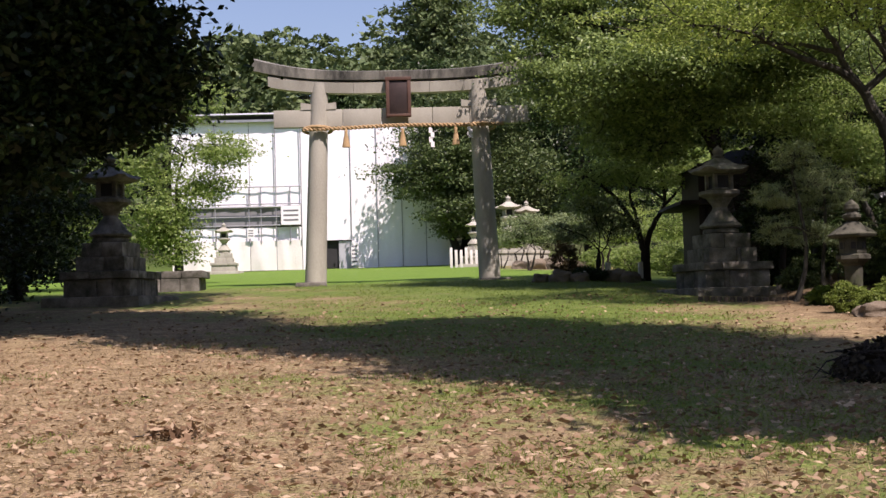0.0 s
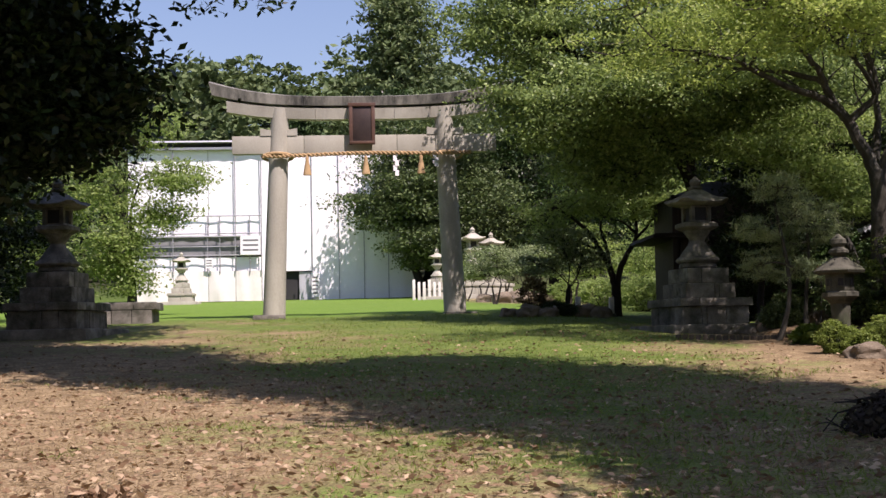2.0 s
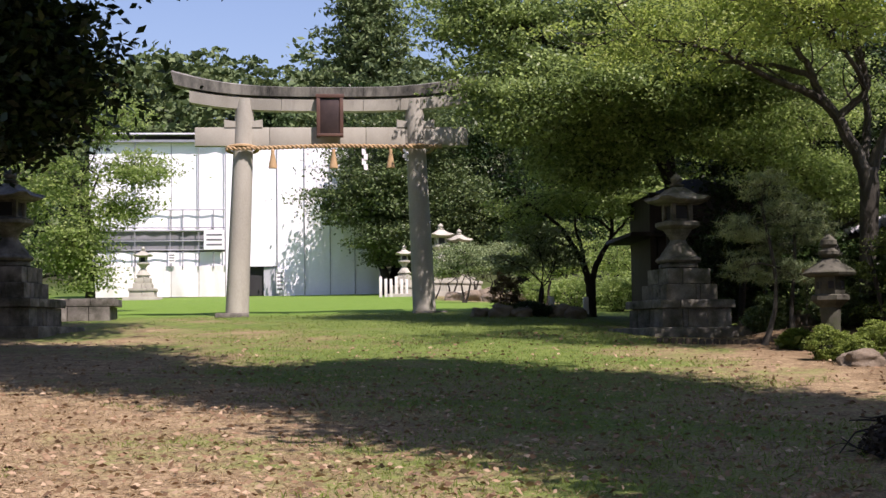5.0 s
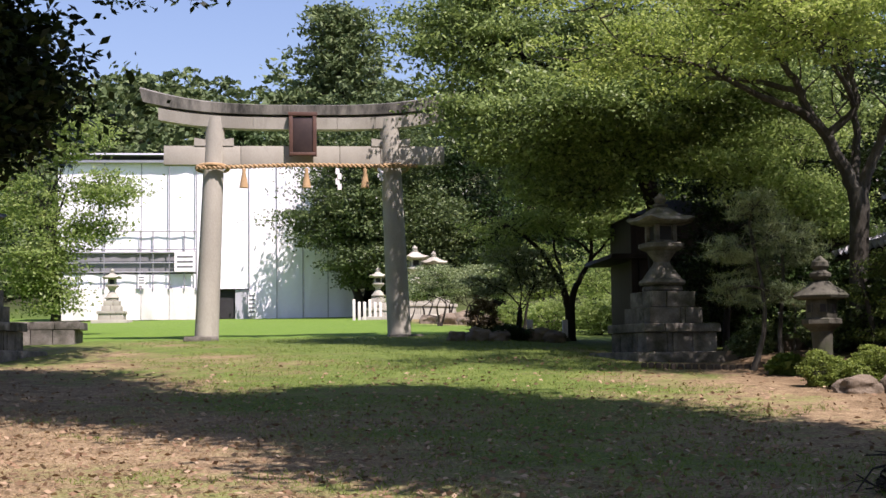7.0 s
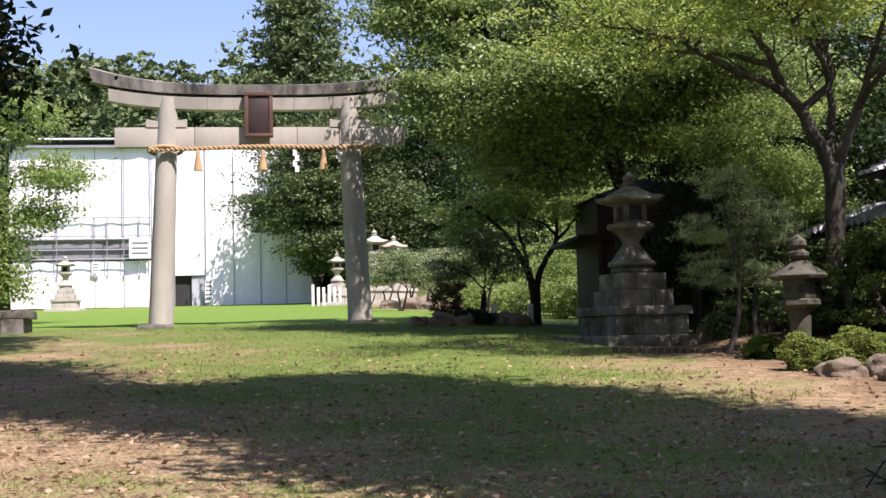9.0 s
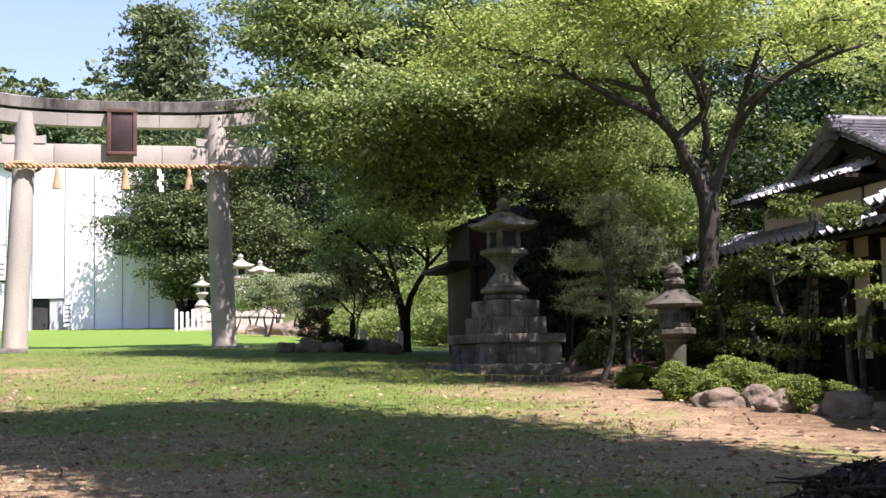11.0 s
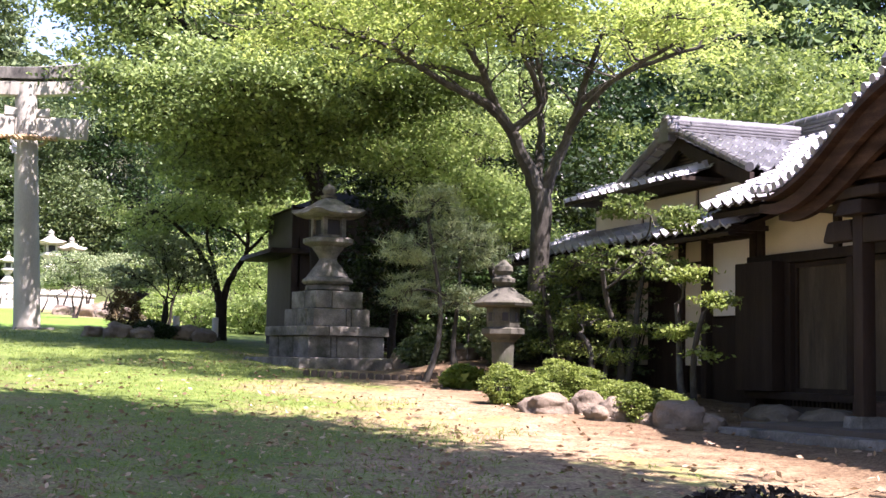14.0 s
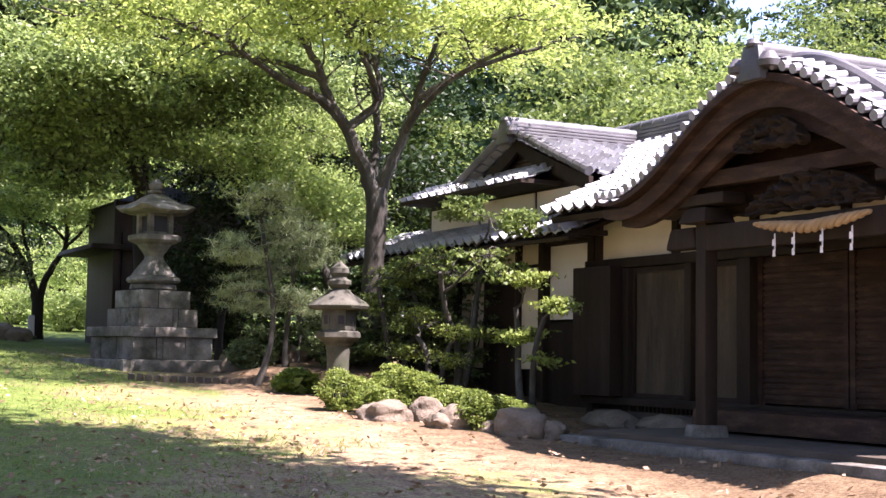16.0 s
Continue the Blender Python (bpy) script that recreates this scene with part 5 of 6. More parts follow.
# the cherry before the house
def cherry_tree(x, y):
    rng = np.random.default_rng(11)
    z0 = G(x, y)
    root = thing("cherry_tree", x, y, z0, "spreading cherry tree with grey bark and thin yellow-green leaves", "tree")
    bm = bmesh.new()
    e, f = Vector((0.94, -0.34, 0)), Vector((0.34, 0.94, 0))

    def at(a, h, d=0.0):
        return e * a + f * d + Vector((0, 0, h))
    # trunk, fork and the main stems
    stems = []

    def stem(pts, r0, r1, n=9):
        stems.append(spline_tube(bm, rng, pts, r0, r1, n))
    tube(bm, [at(0.08, -0.2), at(0.09, 0.12), at(0.10, 0.45), at(0.09, 1.0), at(0.12, 1.9), at(0.15, 2.5), at(0.12, 2.85)], [0.36, 0.25, 0.19, 0.175, 0.165, 0.175, 0.18], 14)
    stem([at(0.11, 2.65), at(-0.03, 3.1, -0.05), at(-0.23, 3.5, -0.1), at(-0.39, 3.83, -0.15), at(-0.61, 4.08, -0.25), at(-0.75, 4.4, -0.3), at(-0.85, 4.7, -0.4), at(-1.14, 5.1, -0.6), at(-1.4, 5.6, -0.8)], 0.135, 0.04)
    stem([at(-0.58, 4.05, -0.22), at(-0.93, 4.25, -0.5), at(-1.3, 4.36, -0.8), at(-1.86, 4.58, -1.3), at(-2.4, 4.85, -1.7), at(-3.4, 5.0, -2.2)], 0.09, 0.022)
    stem([at(-0.38, 3.8, -0.15), at(-0.14, 4.0, -0.05), at(0.13, 4.28, 0.0), at(0.17, 4.55, 0.05), at(0.07, 4.95, 0.1), at(-0.05, 5.6, 0.2)], 0.085, 0.03)
    stem([at(0.15, 2.6), at(0.31, 3.16, 0.05), at(0.47, 3.5, 0.05), at(0.60, 3.87, 0.0), at(0.75, 4.3, -0.1), at(0.87, 4.75, -0.2), at(1.1, 5.4, -0.4)], 0.115, 0.035)
    stem([at(0.12, 2.75, 0.08), at(0.10, 3.3, 0.3), at(0.16, 3.9, 0.45), at(0.10, 4.6, 0.6), at(-0.1, 5.7, 0.9)], 0.10, 0.035)
    stem([at(-0.80, 4.55, -0.35), at(-1.5, 4.8, -0.3), at(-2.5, 5.0, 0.0), at(-3.6, 5.3, 0.3)], 0.06, 0.02)
    stem([at(0.58, 3.8, 0.0), at(0.95, 4.3, -0.7), at(1.6, 4.7, -1.6), at(2.4, 5.0, -2.6)], 0.06, 0.02)
    stem([at(0.75, 4.3, -0.1), at(1.4, 4.7, -0.5), at(2.3, 5.0, -0.9), at(3.2, 5.2, -1.3)], 0.055, 0.02)
    stem([at(0.14, 4.3, 0.0), at(-0.1, 4.7, -0.8), at(-0.5, 5.0, -1.8), at(-1.0, 5.3, -3.0)], 0.055, 0.02)
    blobs = [(-3.4, -1.8, 4.9, 1.9, 1.8, 0.5, 62), (-2.0, -3.2, 5.1, 2.0, 1.8, 0.5, 56), (-4.6, -0.4, 5.5, 1.8, 1.7, 0.6, 90), (-1.2, -0.8, 5.9, 2.2, 2.0, 0.5, 120), (-0.1, -3.2, 5.1, 1.5, 1.5, 0.4, 44), (1.6, -1.2, 5.5, 1.9, 1.8, 0.4, 90), (-3.0, -3.6, 6.4, 2.2, 2.0, 0.5, 56), (-1.0, -4.6, 6.0, 1.6, 1.6, 0.5, 46), (0.9, -2.4, 5.7, 1.4, 1.4, 0.4, 44), (-5.6, -2.4, 6.1, 1.8, 1.8, 0.6, 75), (-1.8, 1.2, 6.8, 2.4, 2.0, 0.6, 90), (-1.6, -1.8, 6.7, 1.9, 1.9, 0.45, 120), (-2.4, -0.6, 6.3, 1.7, 1.7, 0.4, 100), (-1.2, -2.8, 5.9, 1.6, 1.6, 0.4, 80), (-0.3, -5.0, 4.9, 1.2, 1.2, 0.3, 60), (-2.3, -4.6, 5.1, 1.5, 1.2, 0.35, 70), (-3.5, -4.0, 5.7, 1.4, 1.3, 0.35, 64)]
    out = []
    for dx, dy, dz, rx, ry, rz, n in blobs:
        dx, dy = dx + 0.65, dy + 1.1
        end = Vector((dx, dy, dz))
        fine, rr = min(stems, key=lambda s: min((p - end).length for p in s[0][4:]))
        j = min(range(4, len(fine)), key=lambda q: (fine[q] - end).length)
        r = min(rr[j] * 0.8, 0.06)
        b = wander(rng, fine[j], end, 0.1 * (fine[j] - end).length, 7)
        tube(bm, b, [max(r * (1 - 0.11 * q), 0.012) for q in range(8)], 7)
        p, m = clumps(rng, (dx, dy, dz), (rx, ry, rz), n // 2, 70, 0.25, 0.15)
        out.append(p)
        for q in m[::2]:
            near = min(b[1:] + fine[6:], key=lambda w: (w - Vector(q)).length)
            w = wander(rng, near, q, 0.1 * (Vector(q) - near).length, 4)
            tube(bm, w, [max(0.02 * (1 - 0.2 * u), 0.005) for u in range(5)], 5)
    # bare side shoots on the stems
    for fine, rr in stems:
        for k in range(6):
            j = int(rng.integers(5, len(fine)))
            tip = fine[j] + Vector(rng.normal(0, 0.35, 3)) + Vector((0, 0, 0.65))
            tube(bm, wander(rng, fine[j], tip, 0.08, 5), [0.022, 0.02, 0.016, 0.013, 0.009, 0.005], 5)
    part("trunk", bm, BARK, root)
    leaf_mesh("crown", np.concatenate(out), 0.105, rng, L_CHERRY, root, 0.75, 0.46, 0.2)


cherry_tree(9.55, 27.3)
# the broad tree whose boughs hang before the end of the torii
tree("zelkova_tree", 8.3, 35.0, "large dark green broadleaf tree with boughs low over the lantern", (3.2, 0.34, -0.4, -0.3),
     [(-4.1, -1.6, 5.4, 1.6, 1.5, 0.9, 260), (-2.4, 0.6, 4.2, 1.4, 1.3, 0.7, 160), (-4.7, -0.8, 7.0, 1.6, 1.7, 1.0, 260), (-1.2, 0.2, 4.4, 1.6, 1.4, 0.8, 160), (-2.9, -3.8, 4.9, 1.6, 1.1, 0.6, 200), (-0.9, -4.2, 4.9, 1.6, 1.1, 0.6, 200), (0.9, -4.0, 5.2, 1.6, 1.2, 0.6, 180), (-3.4, -2.2, 4.2, 1.3, 1.0, 0.6, 130), (-1.6, -2.8, 4.1, 1.4, 1.0, 0.6, 130), (0.2, -3.0, 4.3, 1.4, 1.0, 0.6, 130), (-2.4, -1.8, 3.3, 1.0, 0.9, 0.4, 70), (-2.2, -2.0, 6.6, 2.0, 1.6, 0.9, 150), (-0.2, -2.2, 6.8, 2.0, 1.6, 0.9, 150), (-1.6, -1.4, 8.6, 2.4, 2.2, 1.2, 220), (0.9, 0.0, 4.6, 1.6, 1.4, 0.8, 160), (1.8, -1.8, 7.0, 2.2, 2.0, 1.1, 260), (-4.2, -0.6, 8.8, 1.6, 1.6, 0.9, 180), (2.8, -1.0, 5.2, 1.8, 1.4, 0.9, 180), (-0.4, -2.2, 9.6, 2.4, 2.2, 1.1, 220), (-3.9, 2.6, 8.2, 1.6, 1.5, 1.0, 200), (-2.4, 3.4, 7.2, 1.6, 1.6, 1.2, 200), (-0.6, -0.6, 6.4, 2.4, 2.0, 1.0, 280), (1.6, 0.2, 6.2, 2.2, 2.0, 1.0, 240)],
     L_OAK, 0.115, bark=DARKBARK, per=44, spread=0.23, seed=12, shell=0.3)
# bright maple bough behind the lantern and pines
tree("maple_tree", 10.5, 31.6, "fresh green maple with layered drooping leaves", (2.3, 0.12, -0.5, -0.7),
     [(-1.2, -1.5, 3.3, 1.0, 0.8, 0.30, 170), (-1.9, -1.3, 3.8, 1.0, 0.8, 0.30, 170), (-0.5, -1.9, 2.9, 0.8, 0.7, 0.28, 140), (-0.9, -1.2, 4.3, 1.3, 1.0, 0.35, 190), (-0.2, -2.2, 2.4, 0.6, 0.5, 0.22, 90)],
     L_MAPLE, 0.085, per=26, spread=0.20, seed=13, droop=0.3)
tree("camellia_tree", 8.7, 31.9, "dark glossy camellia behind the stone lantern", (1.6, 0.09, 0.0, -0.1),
     [(0.0, -0.2, 2.5, 0.85, 0.8, 0.8, 170), (-0.2, 0, 1.6, 0.8, 0.7, 0.6, 130), (0.4, 0, 1.9, 0.7, 0.7, 0.6, 120)], L_SHADED, 0.10, bark=DARKBARK, per=20, spread=0.16, seed=19)
# small many-stemmed tree on the lawn's edge
def forked_tree(x, y):
    rng = np.random.default_rng(14)
    root = thing("garden_tree", x, y, G(x, y), "small dark-stemmed tree forking low on the lawn edge", "tree")
    bm = bmesh.new()
    tube(bm, [(0, 0, -0.15), (0.02, 0, 0.1), (0.03, 0, 0.5), (0.03, 0, 0.95)], [0.22, 0.15, 0.13, 0.13], 12)
    st = []
    for pts, r0, r1 in (([(0.0, 0, 0.85), (-0.12, 0, 1.3), (-0.40, -0.1, 1.78), (-0.62, -0.2, 2.1), (-1.0, -0.3, 2.5), (-1.6, -0.4, 2.9)], 0.10, 0.03),
                        ([(0.06, 0, 0.85), (0.16, 0, 1.3), (0.36, 0, 1.68), (0.60, 0.1, 2.05), (0.62, 0.1, 2.65), (0.4, 0.2, 3.4)], 0.09, 0.03),
                        ([(-0.12, 0, 1.3), (-0.16, 0.2, 1.85), (-0.28, 0.3, 2.4), (-0.25, 0.3, 3.2)], 0.06, 0.02),
                        ([(-0.40, -0.1, 1.78), (-0.9, 0.1, 2.0), (-1.5, 0.2, 2.25)], 0.045, 0.015),
                        ([(0.60, 0.1, 2.05), (1.0, 0, 2.5), (1.5, -0.1, 2.9)], 0.045, 0.015),
                        ([(0.60, 0.1, 2.25), (0.2, -0.2, 2.5), (-0.3, -0.4, 2.6)], 0.04, 0.012)):
        st.append(spline_tube(bm, rng, pts, r0, r1, 8)[0])
    out = []
    for c, r, n in (((-1.7, -0.2, 2.7), (0.9, 0.8, 0.55), 40), ((-0.8, -0.3, 3.0), (1.0, 0.8, 0.5), 44), ((0.3, 0, 3.1), (1.0, 0.8, 0.5), 44), ((1.3, 0, 2.9), (0.8, 0.8, 0.5), 36), ((-0.2, 0.2, 3.8), (1.5, 1.1, 0.5), 60), ((-1.6, 0.1, 2.1), (0.5, 0.5, 0.3), 14)):
        p, m = clumps(rng, c, r, n, 34, 0.22, 0.2)
        out.append(p)
        for q in m[::2]:
            near = min((w for f in st for w in f[8:]), key=lambda w: (w - Vector(q)).length)
            tube(bm, wander(rng, near, q, 0.1 * (Vector(q) - near).length, 4), [0.014, 0.012, 0.010, 0.008, 0.005], 5)
    part("trunk", bm, DARKBARK, root)
    leaf_mesh("crown", np.concatenate(out), 0.12, rng, L_MAPLE, root, 0.6, 0.45, 0.2)


forked_tree(6.62, 38.6)
for i, (x, y, s, lf) in enumerate(((5.2, 38.2, 0.9, L_PINE), (4.6, 52.0, 0.8, L_PINE), (8.6, 56.0, 1.2, L_ZELK), (9.6, 47.0, 1.1, L_MAPLE), (12.2, 55.0, 1.5, L_MAPLE), (13.0, 47.0, 1.4, L_CHERRY), (6.3, 58.0, 0.8, L_PINE), (6.6, 46.5, 0.9, L_PINE), (4.9, 61.0, 0.85, L_PINE), (6.1, 63.0, 0.9, L_PINE), (7.4, 61.0, 0.95, L_PINE), (4.6, 66.0, 0.7, L_MAPLE), (8.2, 50.0, 0.9, L_CHERRY), (10.6, 51.0, 1.0, L_MAPLE), (7.6, 67.0, 1.0, L_PINE))):
    tree("small_tree", x, y, "low rounded garden tree among stones beyond the lawn" if lf is L_PINE else "light green young tree in the sun beyond the lawn", (0.9 * s, 0.06 * s, 0.1, 0),
         [(-0.7 * s, 0, 1.5 * s, 0.7 * s, 0.6 * s, 0.35 * s, 90), (0.6 * s, 0.1, 1.7 * s, 0.75 * s, 0.6 * s, 0.35 * s, 90), (0, -0.2, 2.2 * s, 0.8 * s, 0.7 * s, 0.4 * s, 90)], lf, 0.09 * s ** 0.5, bark=DARKBARK, per=18, spread=0.16 * s, seed=80 + i, stems=2)
# thin young pines before the lantern
for i, (x, y, hgt) in enumerate(((7.35, 26.4, 2.9), (8.25, 27.4, 2.2))):
    tree("young_pine", x, y, "thin young pine with tufts of grey-green needles", (hgt * 0.86, 0.045, 0.05, 0),
         [(-0.4, 0, hgt * 0.70, 0.45, 0.4, 0.28, 90), (0.45, 0.1, hgt * 0.80, 0.5, 0.4, 0.28, 90), (0.1, -0.2, hgt * 0.95, 0.55, 0.5, 0.34, 110), (-0.35, 0.1, hgt * 0.48, 0.42, 0.4, 0.26, 60), (0.5, -0.1, hgt * 0.45, 0.42, 0.35, 0.24, 60)],
         L_PINE, 0.2, per=14, spread=0.055, seed=90 + i, aspect=0.05, up=-0.2, shell=0.2)


def cloud_tree(x, y, hgt, pads, seed, label, leaf=None, size=0.06, lean=0.1):
    tree("cloud_pruned_tree", x, y, label, (hgt, 0.055, lean, 0.0), [(a, b, c, r, r, q * 1.25, int(n * 1.5)) for a, b, c, r, q, n in pads], leaf or L_AZALEA, size, per=8, spread=0.06, seed=seed, stems=2, shell=0.3, up=0.25)


cloud_tree(9.6, 24.3, 2.0, [(0, -0.25, 2.72, 0.32, 0.15, 110), (0, -1.75, 2.42, 0.27, 0.14, 90), (0.0, 0.7, 2.1, 0.42, 0.15, 34), (0.1, -0.7, 2.05, 0.4, 0.14, 34), (-0.1, 0.1, 1.8, 0.42, 0.15, 34), (0.0, 1.5, 1.95, 0.34, 0.14, 50), (0.1, -1.2, 1.75, 0.3, 0.12, 40)], 101, "cloud-pruned garden tree with sparse glossy leaves and slim stems", L_ZELK, 0.075)
cloud_tree(9.4, 21.95, 1.5, [(0.0, 0.0, 1.85, 0.27, 0.10, 60), (0.0, -0.6, 1.52, 0.2, 0.09, 40), (0.0, 0.2, 1.15, 0.30, 0.10, 65), (0.0, -0.35, 0.85, 0.14, 0.07, 20)], 102, "slim cloud-pruned tree with small leafy pads before the wall", L_AZALEA, 0.07, 0.0)
cloud_tree(9.3, 24.4, 0.9, [(0.1, 0.45, 1.2, 0.34, 0.10, 90), (0.1, -0.6, 0.95, 0.30, 0.10, 80), (0.0, 0.5, 0.7, 0.28, 0.10, 70), (0.0, -0.55, 0.58, 0.26, 0.09, 60)], 103, "low cloud-pruned shrub with flat bright green pads", L_AZALEA, 0.045, 0.0)
cloud_tree(9.5, 26.1, 1.4, [(0.0, 0, 1.5, 0.36, 0.14, 90), (-0.2, 0.2, 1.1, 0.38, 0.13, 90), (0.2, -0.2, 0.75, 0.36, 0.12, 80), (-0.1, 0.1, 0.4, 0.36, 0.12, 80)], 104, "cloud-pruned evergreen with flat pads in the shade of the cherry", L_ZELK, 0.06, 0.0)

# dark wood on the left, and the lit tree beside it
# camphor leaves take the near-black colour that holds their shade
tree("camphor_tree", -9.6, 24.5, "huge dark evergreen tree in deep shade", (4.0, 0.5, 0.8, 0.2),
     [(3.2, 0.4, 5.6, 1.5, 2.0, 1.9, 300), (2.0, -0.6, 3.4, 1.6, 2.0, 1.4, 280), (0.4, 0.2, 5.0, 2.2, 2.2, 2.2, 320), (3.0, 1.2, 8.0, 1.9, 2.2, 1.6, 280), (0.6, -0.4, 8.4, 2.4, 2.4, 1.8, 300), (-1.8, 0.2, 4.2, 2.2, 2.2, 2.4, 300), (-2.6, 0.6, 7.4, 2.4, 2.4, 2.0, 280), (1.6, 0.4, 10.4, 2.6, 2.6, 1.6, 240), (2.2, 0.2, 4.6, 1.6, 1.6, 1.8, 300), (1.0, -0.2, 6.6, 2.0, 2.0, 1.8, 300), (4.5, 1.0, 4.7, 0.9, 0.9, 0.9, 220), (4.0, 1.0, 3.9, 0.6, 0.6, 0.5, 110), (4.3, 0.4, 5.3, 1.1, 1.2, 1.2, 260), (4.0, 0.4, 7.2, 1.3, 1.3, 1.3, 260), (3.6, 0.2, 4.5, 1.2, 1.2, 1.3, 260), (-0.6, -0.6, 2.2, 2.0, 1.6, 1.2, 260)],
     L_SHADED, 0.20, bark=DARKBARK, per=36, spread=0.34, seed=15, shell=0.3)
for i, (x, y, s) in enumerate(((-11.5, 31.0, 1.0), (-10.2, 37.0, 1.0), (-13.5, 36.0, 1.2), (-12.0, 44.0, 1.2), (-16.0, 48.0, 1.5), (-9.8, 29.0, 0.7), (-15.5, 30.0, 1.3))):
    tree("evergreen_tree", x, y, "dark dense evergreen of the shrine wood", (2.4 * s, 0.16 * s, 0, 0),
         [(0.8 * s, -0.3, 2.6 * s, 1.5 * s, 1.5 * s, 1.3 * s, 220), (-1.0 * s, 0, 3.0 * s, 1.6 * s, 1.5 * s, 1.4 * s, 220), (0, 0.3, 5.0 * s, 1.8 * s, 1.7 * s, 1.5 * s, 220), (0.3, -0.5, 1.2 * s, 1.6 * s, 1.3 * s, 0.9 * s, 200)], L_SHADED if i % 2 else L_DARK, 0.14, bark=DARKBARK, per=22, spread=0.3, seed=120 + i, shell=0.3)
tree("lit_garden_tree", -7.7, 47.5, "light green tree with drooping leafy boughs in the sun", (2.6, 0.16, 0.2, 0),
     [(1.5, -0.4, 4.4, 1.1, 1.1, 0.8, 160), (0.6, -0.5, 6.0, 1.3, 1.2, 0.9, 180), (1.0, -0.3, 3.2, 0.9, 1.0, 0.6, 120), (-0.6, -0.4, 4.4, 1.4, 1.3, 1.0, 180), (-0.2, -0.7, 2.4, 1.0, 1.0, 0.8, 150), (0.0, -0.5, 1.2, 0.8, 0.8, 0.7, 110), (-1.2, 0, 6.8, 1.5, 1.3, 1.0, 160), (-0.6, -0.3, 2.0, 1.2, 1.0, 0.9, 130)],
     L_MAPLE, 0.13, per=20, spread=0.25, seed=16, shell=0.3)

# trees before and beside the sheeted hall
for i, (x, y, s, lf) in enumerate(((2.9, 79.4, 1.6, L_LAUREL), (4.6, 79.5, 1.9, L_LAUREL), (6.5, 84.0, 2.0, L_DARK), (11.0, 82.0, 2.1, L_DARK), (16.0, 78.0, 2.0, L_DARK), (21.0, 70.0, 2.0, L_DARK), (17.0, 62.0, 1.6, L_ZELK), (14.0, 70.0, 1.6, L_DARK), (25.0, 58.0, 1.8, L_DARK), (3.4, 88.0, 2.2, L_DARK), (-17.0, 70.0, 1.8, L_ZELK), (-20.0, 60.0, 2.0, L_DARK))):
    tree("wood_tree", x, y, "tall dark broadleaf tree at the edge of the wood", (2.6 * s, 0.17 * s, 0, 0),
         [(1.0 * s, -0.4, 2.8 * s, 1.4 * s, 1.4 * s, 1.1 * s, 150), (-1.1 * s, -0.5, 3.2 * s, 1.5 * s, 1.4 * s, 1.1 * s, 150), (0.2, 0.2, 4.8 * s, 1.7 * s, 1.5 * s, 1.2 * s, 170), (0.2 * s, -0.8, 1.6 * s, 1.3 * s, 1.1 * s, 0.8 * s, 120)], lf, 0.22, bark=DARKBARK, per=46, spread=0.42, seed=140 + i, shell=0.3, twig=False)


def cedar(x, y, hgt, r, seed, n=950, power=0.65, leaf=None):
    rng = np.random.default_rng(seed)
    z0 = G(x, y)
    root = thing("cedar_tree", x, y, z0, "tall dark green cedar rising above the wood", "tree")
    bm = bmesh.new()
    tube(bm, [(0, 0, -0.5), (0.1, 0, hgt * 0.4), (0, 0.1, hgt * 0.75), (0, 0, hgt)], [0.45, 0.34, 0.18, 0.04], 9)
    ps = []
    for k in range(int(n / 12)):
        z = hgt * (0.22 + 0.78 * k / (n / 12))
        a = k * 2.4
        L = r * (1.03 - (z / hgt)) ** power * rng.uniform(0.5, 1.25) + 0.3
        end = Vector((L * math.cos(a), L * math.sin(a), z - 0.12 * L + 0.3))
        tube(bm, [(0, 0, z), Vector((0, 0, z)).lerp(end, 0.6) + Vector((0, 0, 0.15)), end], [0.07, 0.045, 0.015], 5)
        for j in range(12):
            c = Vector((0, 0, z)).lerp(end, 0.35 + 0.65 * j / 11)
            ps.append(rng.normal(0, 1, (14, 3)) * (0.42, 0.42, 0.2) + np.array(c))
    part("trunk", bm, DARKBARK, root)
    leaf_mesh("crown", np.concatenate(ps), 0.42, rng, leaf or L_CEDAR, root, 0.3, 0.4, 0.2)


cedar(2.5, 96.0, 20.4, 4.7, 171, 1700, 0.36, L_HILL)
cedar(-4.5, 104.0, 13.0, 3.0, 172, 800)
for i, (x, y, hh, rr) in enumerate(((26, 52, 15, 3.2), (30, 46, 16, 3.4), (34, 58, 18, 3.6), (23, 42, 13, 3.0), (37, 44, 17, 3.5))):
    cedar(x, y, hh, rr, 180 + i, 900)
